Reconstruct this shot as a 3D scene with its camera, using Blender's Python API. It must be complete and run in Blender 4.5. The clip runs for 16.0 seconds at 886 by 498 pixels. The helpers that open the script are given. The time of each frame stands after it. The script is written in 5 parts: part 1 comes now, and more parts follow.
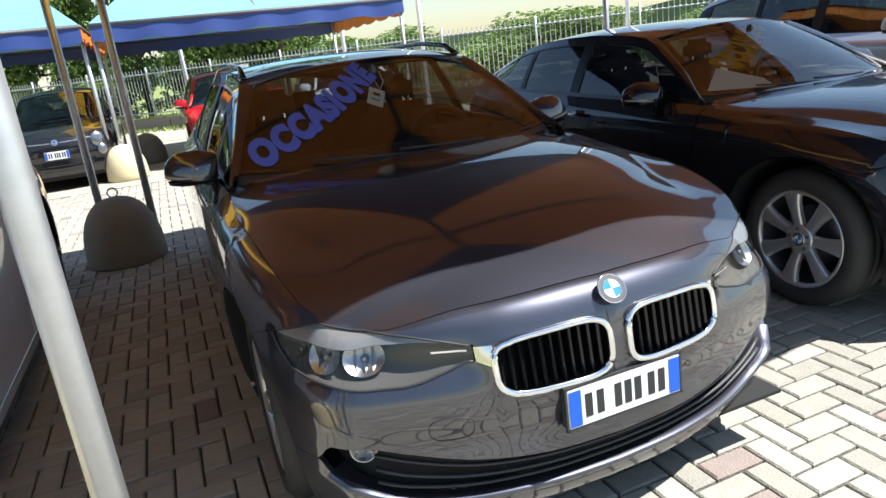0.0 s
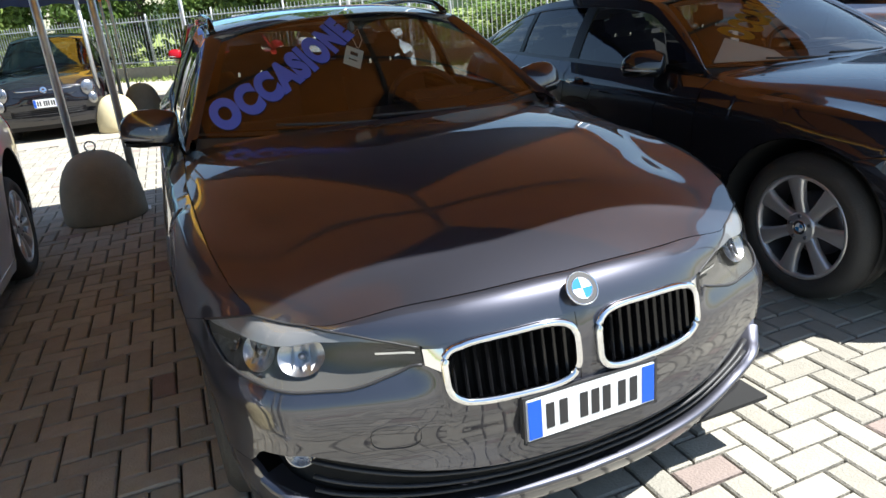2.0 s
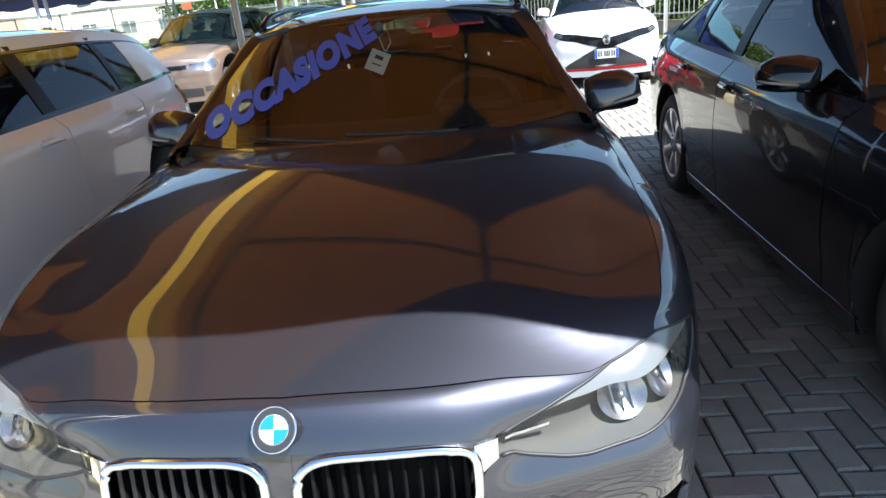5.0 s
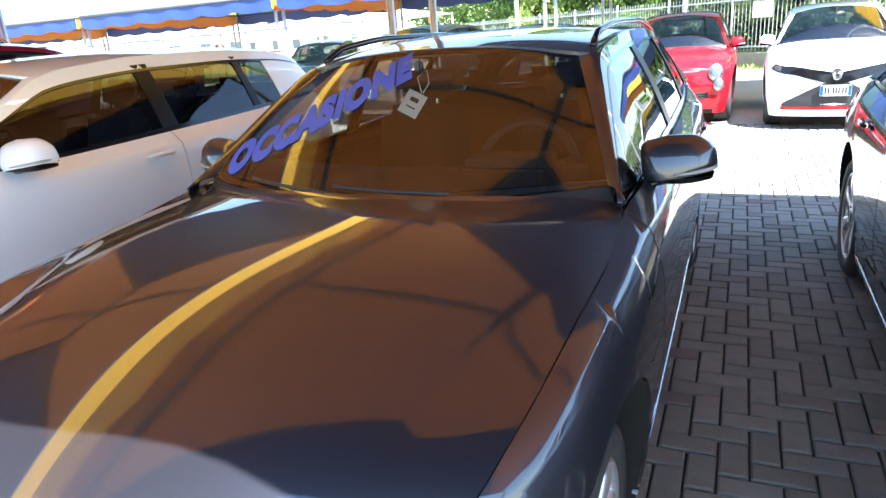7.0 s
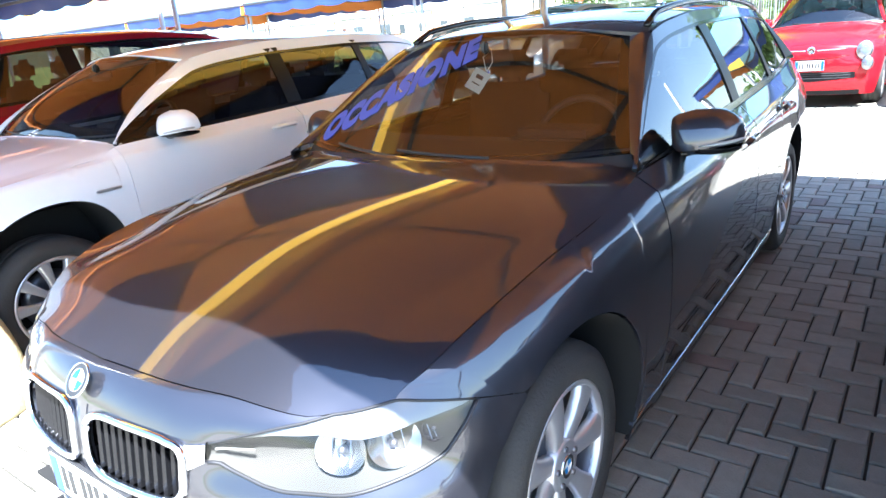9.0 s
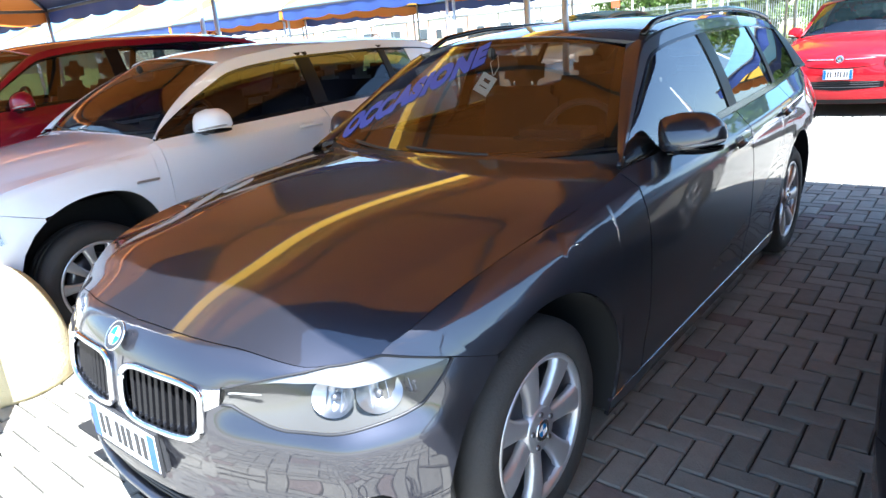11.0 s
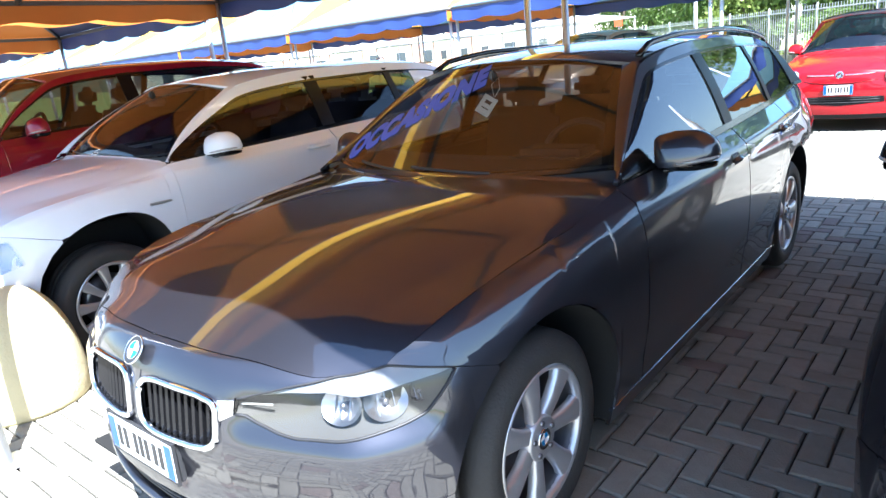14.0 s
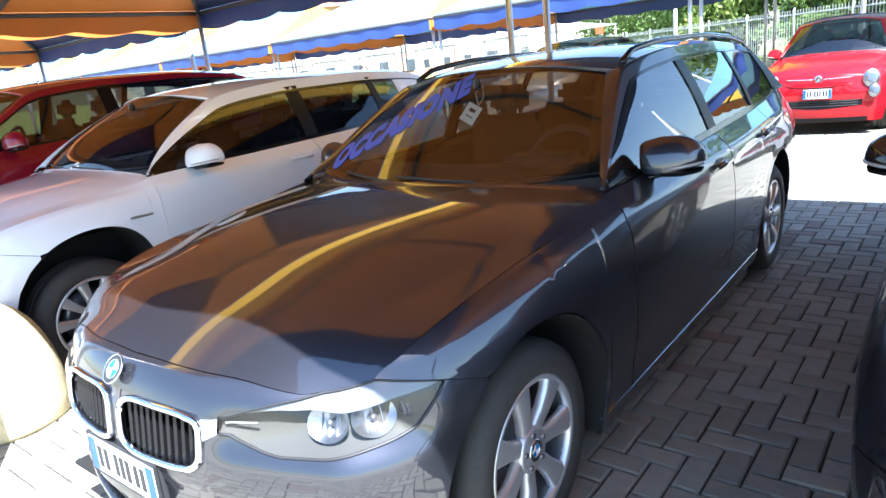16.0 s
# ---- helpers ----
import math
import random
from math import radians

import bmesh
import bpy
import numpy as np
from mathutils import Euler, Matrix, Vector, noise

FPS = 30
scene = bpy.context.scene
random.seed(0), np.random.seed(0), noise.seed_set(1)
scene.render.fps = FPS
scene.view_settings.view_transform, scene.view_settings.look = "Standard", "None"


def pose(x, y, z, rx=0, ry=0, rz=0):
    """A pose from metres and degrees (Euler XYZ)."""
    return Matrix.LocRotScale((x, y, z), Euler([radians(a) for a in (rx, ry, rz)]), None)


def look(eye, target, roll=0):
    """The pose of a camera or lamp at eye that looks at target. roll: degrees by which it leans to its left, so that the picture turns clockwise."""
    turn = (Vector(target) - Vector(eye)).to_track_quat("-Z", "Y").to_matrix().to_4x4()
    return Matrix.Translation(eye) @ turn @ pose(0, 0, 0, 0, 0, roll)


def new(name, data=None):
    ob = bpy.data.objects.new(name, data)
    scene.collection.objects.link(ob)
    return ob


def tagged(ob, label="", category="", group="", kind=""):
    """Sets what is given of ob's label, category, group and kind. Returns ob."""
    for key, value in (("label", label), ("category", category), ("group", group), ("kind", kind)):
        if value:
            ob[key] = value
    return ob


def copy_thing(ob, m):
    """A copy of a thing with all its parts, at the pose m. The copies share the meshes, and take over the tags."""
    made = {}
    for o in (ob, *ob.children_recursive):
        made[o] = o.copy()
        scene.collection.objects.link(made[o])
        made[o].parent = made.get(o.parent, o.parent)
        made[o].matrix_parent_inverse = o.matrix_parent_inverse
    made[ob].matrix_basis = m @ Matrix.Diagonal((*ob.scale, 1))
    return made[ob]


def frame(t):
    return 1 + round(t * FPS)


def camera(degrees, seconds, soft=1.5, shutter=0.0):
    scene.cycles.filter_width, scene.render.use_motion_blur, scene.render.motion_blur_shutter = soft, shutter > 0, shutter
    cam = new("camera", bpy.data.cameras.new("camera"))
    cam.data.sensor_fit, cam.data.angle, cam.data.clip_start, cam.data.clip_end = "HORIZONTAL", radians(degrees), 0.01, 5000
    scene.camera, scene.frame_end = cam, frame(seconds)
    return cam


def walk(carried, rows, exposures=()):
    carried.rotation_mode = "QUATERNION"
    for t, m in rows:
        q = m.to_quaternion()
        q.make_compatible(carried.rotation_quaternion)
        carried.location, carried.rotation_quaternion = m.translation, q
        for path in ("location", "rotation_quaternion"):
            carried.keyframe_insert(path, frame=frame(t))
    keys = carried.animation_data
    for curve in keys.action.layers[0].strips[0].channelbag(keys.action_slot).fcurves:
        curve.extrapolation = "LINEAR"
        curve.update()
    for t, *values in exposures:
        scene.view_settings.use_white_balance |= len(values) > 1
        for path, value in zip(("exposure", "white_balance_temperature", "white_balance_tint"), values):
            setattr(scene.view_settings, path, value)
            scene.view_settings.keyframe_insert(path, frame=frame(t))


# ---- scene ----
cam = camera(67.6, 16.0)
PATH = [
    (0, (-0.972, -1.295, 1.37), (-0.277, 0.491, 0.799), -6.8),
    (0.5, (-0.967, -1.292, 1.364), (-0.271, 0.484, 0.762), -6.5),
    (1, (-0.936, -1.294, 1.365), (-0.251, 0.474, 0.73), -6.1),
    (1.5, (-0.874, -1.271, 1.361), (-0.195, 0.488, 0.693), -5.2),
    (2, (-0.783, -1.157, 1.367), (-0.122, 0.603, 0.684), -4.9),
    (2.5, (-0.66, -1.063, 1.369), (-0.031, 0.709, 0.687), -4.8),
    (3, (-0.402, -1.052, 1.378), (0.087, 0.764, 0.699), -4.7),
    (3.2, (-0.321, -1.05, 1.378), (0.123, 0.775, 0.691), -4.4),
    (5.3, (0.516, -0.841, 1.415), (0.276, 1.015, 0.71), -5.8),
    (5.5, (0.583, -0.791, 1.42), (0.302, 1.067, 0.735), -5.6),
    (6, (0.806, -0.658, 1.434), (0.315, 1.173, 0.798), -5.5),
    (6.5, (1.008, -0.532, 1.423), (0.325, 1.245, 0.81), -5.1),
    (7, (1.058, -0.368, 1.424), (0.264, 1.361, 0.808), -4.3),
    (7.5, (1.145, -0.285, 1.426), (0.254, 1.398, 0.816), -4.5),
    (8, (1.337, -0.333, 1.4), (0.365, 1.303, 0.783), -4.5),
    (8.5, (1.407, -0.448, 1.403), (0.344, 1.121, 0.763), -4.5),
    (9, (1.492, -0.518, 1.414), (0.344, 0.991, 0.78), -5.4),
    (9.5, (1.617, -0.483, 1.418), (0.409, 0.98, 0.787), -5.0),
    (9.7, (1.639, -0.49, 1.41), (0.405, 0.952, 0.781), -4.6),
    (11.8, (1.731, -0.672, 1.42), (0.507, 0.79, 0.816), -5.1),
    (12, (1.735, -0.669, 1.427), (0.505, 0.788, 0.822), -4.9),
    (12.5, (1.746, -0.66, 1.426), (0.524, 0.808, 0.834), -4.9),
    (13, (1.761, -0.662, 1.427), (0.548, 0.819, 0.847), -5.1),
    (13.5, (1.769, -0.671, 1.425), (0.533, 0.795, 0.858), -5.3),
    (14, (1.769, -0.677, 1.426), (0.518, 0.781, 0.869), -5.7),
    (14.5, (1.767, -0.68, 1.427), (0.515, 0.78, 0.879), -6.0),
    (15, (1.764, -0.67, 1.426), (0.527, 0.806, 0.885), -6.2),
    (15.5, (1.759, -0.662, 1.427), (0.53, 0.821, 0.889), -6.2),
    (16, (1.75, -0.655, 1.425), (0.529, 0.836, 0.887), -6.3),
]
walk(cam, [(t, look(e, g, r)) for t, e, g, r in PATH],
     exposures=[(0, 1.42, 6100, 9), (3.2, 1.55, 6100, 9), (5.3, 1.98, 5750, 8), (6, 2.62, 5680, 9), (7, 3.03, 5680, 9), (8, 3.3, 5580, 9), (9, 3.2, 5530, 10), (9.7, 2.95, 5530, 10), (12, 2.6, 5500, 10), (16, 2.65, 5500, 10)])

# ---------------------------------------------------------------- world, sun
SUN_TO = Vector((0.52, -0.30, 1.0)).normalized()
sun_el = math.asin(SUN_TO.z)
sun_az = math.atan2(SUN_TO.x, SUN_TO.y)
world = bpy.data.worlds.new("world")
scene.world = world
world.use_nodes = True
wn = world.node_tree.nodes
sky = wn.new("ShaderNodeTexSky")
sky.sky_type = "NISHITA"
sky.sun_disc = False
sky.sun_elevation = sun_el
sky.sun_rotation = sun_az
sky.air_density = 1.3
sky.dust_density = 0.7
world.node_tree.links.new(sky.outputs[0], wn["Background"].inputs[0])
wn["Background"].inputs[1].default_value = 0.064
sun = new("sun", bpy.data.lights.new("sun", "SUN"))
sun.data.energy = 5.0
sun.data.angle = radians(0.53)
sun.data.color = (1.0, 0.955, 0.88)
sun.matrix_world = look(SUN_TO * 40, (0, 0, 0))


# ---------------------------------------------------------------- materials
def mat(name, rgb, rough=0.5, metal=0.0, coat=0.0, vary=0.12, scale=8.0, bump=0.0, bscale=60.0,
        trans=0.0, spec=0.5, isle=0.0, obj=0.0, speck=0.0):
    """A painted or natural surface: base colour with two scales of variation, optional grain relief."""
    m = bpy.data.materials.new(name)
    m.use_nodes = True
    nt = m.node_tree
    b = nt.nodes["Principled BSDF"]
    b.inputs["Roughness"].default_value = rough
    b.inputs["Metallic"].default_value = metal
    b.inputs["Coat Weight"].default_value = coat
    b.inputs["Coat Roughness"].default_value = 0.02
    b.inputs["Specular IOR Level"].default_value = spec
    tc = nt.nodes.new("ShaderNodeTexCoord")
    col = nt.nodes.new("ShaderNodeMix")
    col.data_type = "RGBA"
    col.inputs["A"].default_value = (*[c * (1 - vary) for c in rgb], 1)
    col.inputs["B"].default_value = (*[min(1, c * (1 + vary)) for c in rgb], 1)
    n1 = nt.nodes.new("ShaderNodeTexNoise")
    n1.inputs["Scale"].default_value = scale
    n1.inputs["Detail"].default_value = 6
    n1.inputs["Roughness"].default_value = 0.65
    nt.links.new(tc.outputs["Object"], n1.inputs["Vector"])
    nt.links.new(n1.outputs["Fac"], col.inputs["Factor"])
    out = col.outputs["Result"]
    if isle or obj:
        src = nt.nodes.new("ShaderNodeNewGeometry" if isle else "ShaderNodeObjectInfo")
        hsv = nt.nodes.new("ShaderNodeHueSaturation")
        rng = nt.nodes.new("ShaderNodeMapRange")
        rng.inputs["To Min"].default_value = 1 - (isle or obj)
        rng.inputs["To Max"].default_value = 1 + (isle or obj)
        nt.links.new(src.outputs["Random Per Island" if isle else "Random"], rng.inputs["Value"])
        nt.links.new(rng.outputs[0], hsv.inputs["Value"])
        nt.links.new(out, hsv.inputs["Color"])
        out = hsv.outputs[0]
    nt.links.new(out, b.inputs["Base Color"])
    if bump:
        n2 = nt.nodes.new("ShaderNodeTexNoise")
        n2.inputs["Scale"].default_value = bscale
        n2.inputs["Detail"].default_value = 5
        nt.links.new(tc.outputs["Object"], n2.inputs["Vector"])
        bp = nt.nodes.new("ShaderNodeBump")
        bp.inputs["Strength"].default_value = bump
        bp.inputs["Distance"].default_value = 0.01
        nt.links.new(n2.outputs["Fac"], bp.inputs["Height"])
        nt.links.new(bp.outputs[0], b.inputs["Normal"])
    if trans:
        t = nt.nodes.new("ShaderNodeBsdfTranslucent")
        mx = nt.nodes.new("ShaderNodeMixShader")
        mx.inputs[0].default_value = trans
        nt.links.new(out, t.inputs["Color"])
        nt.links.new(b.outputs[0], mx.inputs[1])
        nt.links.new(t.outputs[0], mx.inputs[2])
        nt.links.new(mx.outputs[0], nt.nodes["Material Output"].inputs[0])
    return m


def glass(name, tint, ior=1.5):
    m = bpy.data.materials.new(name)
    m.use_nodes = True
    nt = m.node_tree
    nt.nodes.remove(nt.nodes["Principled BSDF"])
    t = nt.nodes.new("ShaderNodeBsdfTransparent")
    t.inputs[0].default_value = (*tint, 1)
    g = nt.nodes.new("ShaderNodeBsdfGlossy")
    g.inputs["Roughness"].default_value = 0.0
    lw = nt.nodes.new("ShaderNodeLayerWeight")                        # thin pane: the same gloss from either side
    f0 = ((ior - 1) / (ior + 1)) ** 2 * 1.6
    pw = nt.nodes.new("ShaderNodeMath")
    pw.operation = "POWER"
    pw.inputs[1].default_value = 5.0
    ma = nt.nodes.new("ShaderNodeMath")
    ma.operation = "MULTIPLY_ADD"
    ma.inputs[1].default_value = 1 - f0
    ma.inputs[2].default_value = f0
    nt.links.new(lw.outputs["Facing"], pw.inputs[0])
    nt.links.new(pw.outputs[0], ma.inputs[0])
    mx = nt.nodes.new("ShaderNodeMixShader")
    nt.links.new(ma.outputs[0], mx.inputs[0])
    nt.links.new(t.outputs[0], mx.inputs[1])
    nt.links.new(g.outputs[0], mx.inputs[2])
    nt.links.new(mx.outputs[0], nt.nodes["Material Output"].inputs[0])
    return m


def paint(name, rgb, metal=0.55, rough=0.38, ior=1.75):
    m = mat(name, rgb, rough, metal, coat=1.0, vary=0.05, scale=3.0, spec=0.08)
    b = m.node_tree.nodes["Principled BSDF"]
    b.inputs["Coat IOR"].default_value = ior
    b.inputs["Coat Roughness"].default_value = 0.006
    return m


M_grey = paint("mineral_grey_paint", (0.048, 0.049, 0.062), 0.8, 0.40, 1.80)
M_black = paint("black_paint", (0.010, 0.010, 0.013), 0.0, 0.3, 1.62)
M_white = paint("white_paint", (0.74, 0.77, 0.84), 0.0, 0.35, 1.40)
M_red = paint("red_paint", (0.36, 0.006, 0.012), 0.0, 0.35, 1.4)
M_dred = paint("dark_red_paint", (0.26, 0.006, 0.020), 0.2, 0.35, 1.5)
M_brown = paint("bronze_brown_paint", (0.22, 0.16, 0.13), 0.5)
M_blue = paint("dark_blue_paint", (0.03, 0.05, 0.10), 0.4)
M_silver = paint("silver_paint", (0.42, 0.42, 0.45), 0.7)
M_orange_p = paint("orange_paint", (0.7, 0.10, 0.01), 0.0)
M_chrome = mat("chrome", (0.82, 0.83, 0.85), 0.06, 1.0, vary=0.02)
M_alloy = mat("silver_alloy", (0.58, 0.58, 0.60), 0.32, 0.7, vary=0.06, scale=20)
M_alloy_d = mat("dark_alloy", (0.20, 0.20, 0.22), 0.32, 0.8, vary=0.06, scale=20)
M_rubber = mat("tyre_rubber", (0.034, 0.033, 0.032), 0.75, vary=0.25, scale=14, bump=0.25, bscale=120)
M_plast = mat("black_plastic", (0.026, 0.026, 0.028), 0.5, vary=0.15, bump=0.1, bscale=300)
M_pillar = mat("black_pillar_trim", (0.005, 0.005, 0.006), 0.35, vary=0.1, spec=0.2)
M_gloss = mat("gloss_black_trim", (0.008, 0.008, 0.009), 0.12, vary=0.05)
M_dark = mat("underbody_black", (0.008, 0.008, 0.008), 0.8, vary=0.2)
M_cabin = mat("cabin_charcoal", (0.022, 0.021, 0.022), 0.8, vary=0.2, bump=0.2, bscale=200)
M_seat = mat("seat_fabric", (0.028, 0.028, 0.031), 0.9, vary=0.25, scale=60, bump=0.3, bscale=400)
M_glassw = glass("windscreen_glass", (0.56, 0.59, 0.575), 1.84)
M_glassg = glass("hatch_side_glass", (0.20, 0.215, 0.21), 1.5)
M_glasss = glass("tinted_side_glass", (0.27, 0.29, 0.285), 1.7)
M_glasse = glass("estate_side_glass", (0.42, 0.45, 0.44), 2.3)
M_lens = glass("clear_lamp_lens", (0.93, 0.94, 0.95), 1.45)
M_lampin = mat("lamp_reflector", (0.36, 0.36, 0.37), 0.27, 0.95, vary=0.05)
M_brow = mat("lamp_brow_silver", (0.20, 0.20, 0.198), 0.30, 0.30, vary=0.05)
M_lampgrey = mat("lamp_bezel_grey", (0.060, 0.057, 0.050), 0.6, 0.0, spec=0.15, vary=0.08)
M_redlens = mat("red_lamp_lens", (0.35, 0.01, 0.01), 0.12, coat=0.8, vary=0.05)
M_paper = mat("white_paper", (0.90, 0.90, 0.88), 0.7, vary=0.04)
M_plate = mat("plate_white", (0.74, 0.75, 0.75), 0.35, vary=0.04)
M_eu = mat("plate_blue", (0.01, 0.09, 0.50), 0.35, vary=0.05)
M_ink = mat("ink_black", (0.02, 0.02, 0.022), 0.5, vary=0.05)
M_letblue = mat("blue_lettering", (0.075, 0.12, 0.55), 0.6, vary=0.05)
M_letyel = mat("yellow_lettering", (0.95, 0.62, 0.05), 0.6, vary=0.05)
M_rblue = mat("roundel_blue", (0.02, 0.17, 0.42), 0.25, coat=0.5, vary=0.03)
M_rwhite = mat("roundel_white", (0.8, 0.8, 0.8), 0.25, coat=0.5, vary=0.03)
M_galv = mat("galvanised_steel", (0.50, 0.51, 0.52), 0.42, 0.75, vary=0.18, scale=18, bump=0.05)
# Canopy steel tube, its colour darkened for the shade under the cloth.
M_rail = mat("shaded_roof_tube", (0.10, 0.10, 0.10), 0.6, 0.2, vary=0.2, scale=14)
M_fence = mat("pale_fence_paint", (0.36, 0.38, 0.38), 0.5, 0.0, vary=0.12, scale=12)
M_conc = mat("cast_concrete", (0.20, 0.185, 0.145), 0.9, vary=0.28, scale=7, bump=0.5, bscale=90)
M_cream = mat("cream_painted_concrete", (0.58, 0.50, 0.30), 0.85, vary=0.15, scale=6, bump=0.4, bscale=80)
M_fab_o = mat("orange_tarpaulin", (0.56, 0.19, 0.027), 0.65, vary=0.10, scale=2.5, bump=0.15, bscale=9, trans=0.024)
M_fab_y = mat("yellow_tarpaulin", (0.92, 0.56, 0.07), 0.6, vary=0.08, scale=2.5, trans=0.34)
M_fab_b = mat("blue_tarpaulin", (0.028, 0.058, 0.22), 0.55, vary=0.15, scale=2.5, bump=0.15, bscale=9, trans=0.015)
# Same blue cloth with the shade of its underside put into the colour.
M_fab_shade = mat("shaded_blue_tarpaulin", (0.020, 0.032, 0.095), 0.6, vary=0.15, scale=2.5, bump=0.15, bscale=9, trans=0.01)
# Blue cloth of the far roofs, sunlight and sky sheen put into the colour.
M_fab_lit = mat("sunlit_blue_tarpaulin", (0.16, 0.33, 0.42), 0.5, vary=0.18, scale=1.5, trans=0.1)
M_paver = mat("beige_paver", (0.285, 0.268, 0.225), 0.9, vary=0.22, scale=16, bump=0.5, bscale=110, isle=0.16)
M_paver_o = mat("beige_paver_piece", (0.285, 0.268, 0.225), 0.9, vary=0.22, scale=16, bump=0.5, bscale=110, obj=0.16)
M_paver_r = mat("red_paver", (0.215, 0.172, 0.150), 0.9, vary=0.2, scale=16, bump=0.5, bscale=110, isle=0.12)
M_paver_ro = mat("red_paver_piece", (0.215, 0.172, 0.150), 0.9, vary=0.2, scale=16, bump=0.5, bscale=110, obj=0.12)
M_sand = mat("joint_sand", (0.044, 0.041, 0.033), 1.0, vary=0.4, scale=9, bump=0.6, bscale=200)
M_grass = mat("meadow", (0.17, 0.21, 0.05), 1.0, vary=0.45, scale=1.2, bump=0.8, bscale=20)
M_blade = mat("grass_blades", (0.19, 0.24, 0.05), 0.8, vary=0.3, scale=3, isle=0.35, trans=0.3)
M_leaf = mat("leaves", (0.12, 0.19, 0.04), 0.6, vary=0.3, scale=2, isle=0.45, trans=0.35)
M_leaf2 = mat("light_leaves", (0.18, 0.24, 0.05), 0.6, vary=0.3, scale=2, isle=0.45, trans=0.35)
M_strip = mat("clear_grey_strip", (0.35, 0.35, 0.36), 0.2, coat=0.5, vary=0.03)
M_bark = mat("bark", (0.09, 0.07, 0.05), 0.95, vary=0.35, scale=12, bump=0.8, bscale=40)
M_wall = mat("plaster_wall", (0.60, 0.55, 0.47), 0.9, vary=0.08, scale=1.5)
M_wall2 = mat("brick_red_wall", (0.50, 0.29, 0.22), 0.9, vary=0.12, scale=1.5)
M_roof = mat("clay_roof", (0.30, 0.14, 0.09), 0.9, vary=0.2, scale=3)
M_hill = mat("far_woods", (0.10, 0.14, 0.09), 1.0, vary=0.3, scale=0.05)
M_pane = mat("far_pane", (0.05, 0.06, 0.07), 0.1, vary=0.1)


# ---------------------------------------------------------------- mesh helpers
def mesh_ob(name, verts, faces, material, parent=None, label="", smooth=True):
    me = bpy.data.meshes.new(name)
    me.from_pydata([tuple(map(float, v)) for v in verts], [], faces)
    me.polygons.foreach_set("use_smooth", [smooth] * len(me.polygons))
    me.materials.append(material)
    me.update()
    ob = new(name, me)
    ob.parent = parent
    if label:
        tagged(ob, label)
    return ob


def part(name, bm, material, parent=None, label="", smooth=False):
    me = bpy.data.meshes.new(name)
    bm.to_mesh(me)
    bm.free()
    me.polygons.foreach_set("use_smooth", [smooth] * len(me.polygons))
    me.materials.append(material)
    ob = new(name, me)
    ob.parent = parent
    if label:
        tagged(ob, label)
    return ob


def thing(name, label, category, m=None, group="", kind=""):
    ob = new(name)
    if m is not None:
        ob.matrix_world = m
    return tagged(ob, label, category, group, kind)


def box_bm(cx, cy, cz, sx, sy, sz, bevel=0.0, bm=None, rot=None, seg=2):
    fresh = bmesh.new()
    bmesh.ops.create_cube(fresh, size=1.0, matrix=Matrix.Diagonal((sx, sy, sz, 1)))
    if bevel:
        bmesh.ops.bevel(fresh, geom=fresh.edges[:], offset=bevel, segments=seg, affect="EDGES")
    m = Matrix.Translation((cx, cy, cz))
    if rot is not None:
        m = m @ rot
    fresh.transform(m)
    if bm is None:
        return fresh
    tmp = bpy.data.meshes.new("tmp")
    fresh.to_mesh(tmp)
    fresh.free()
    bm.from_mesh(tmp)
    bpy.data.meshes.remove(tmp)
    return bm


def tube(points, radius, n=10, closed=False, flat=1.0):
    """Verts and faces of a tube along points; radius one number or one per point."""
    P = [Vector(p) for p in points]
    k = len(P)
    rad = radius if hasattr(radius, "__len__") else [radius] * k
    verts, faces = [], []
    prev = None
    for i in range(k):
        a = P[(i - 1) % k] if closed or i > 0 else P[i]
        b = P[(i + 1) % k] if closed or i < k - 1 else P[i]
        d = (b - a).normalized()
        ref = Vector((0, 0, 1)) if abs(d.z) < 0.9 else Vector((1, 0, 0))
        u = d.cross(ref).normalized()
        if prev is not None and u.dot(prev) < 0 and not closed:
            u = -u
        prev = u
        w = u.cross(d).normalized()
        for j in range(n):
            c = 2 * math.pi * j / n
            verts.append(P[i] + u * math.cos(c) * rad[i] + w * math.sin(c) * rad[i] * flat)
    for i in range(k if closed else k - 1):
        for j in range(n):
            a, b = i * n + j, i * n + (j + 1) % n
            c, d = ((i + 1) % k) * n + (j + 1) % n, ((i + 1) % k) * n + j
            faces.append((a, b, c, d))
    if not closed:
        faces.append(tuple(range(n))[::-1])
        faces.append(tuple(range((k - 1) * n, k * n)))
    return verts, faces


def lathe(profile, n=48, axis="x"):
    """Turn (along, radius) pairs about an axis."""
    verts, faces = [], []
    k = len(profile)
    for j in range(n):
        c, s = math.cos(2 * math.pi * j / n), math.sin(2 * math.pi * j / n)
        for a, r in profile:
            verts.append({"x": (a, r * c, r * s), "y": (r * c, a, r * s), "z": (r * c, r * s, a)}[axis])
    for j in range(n):
        for i in range(k - 1):
            a, b = j * k + i, j * k + i + 1
            c, d = ((j + 1) % n) * k + i + 1, ((j + 1) % n) * k + i
            faces.append((a, b, c, d))
    return verts, faces


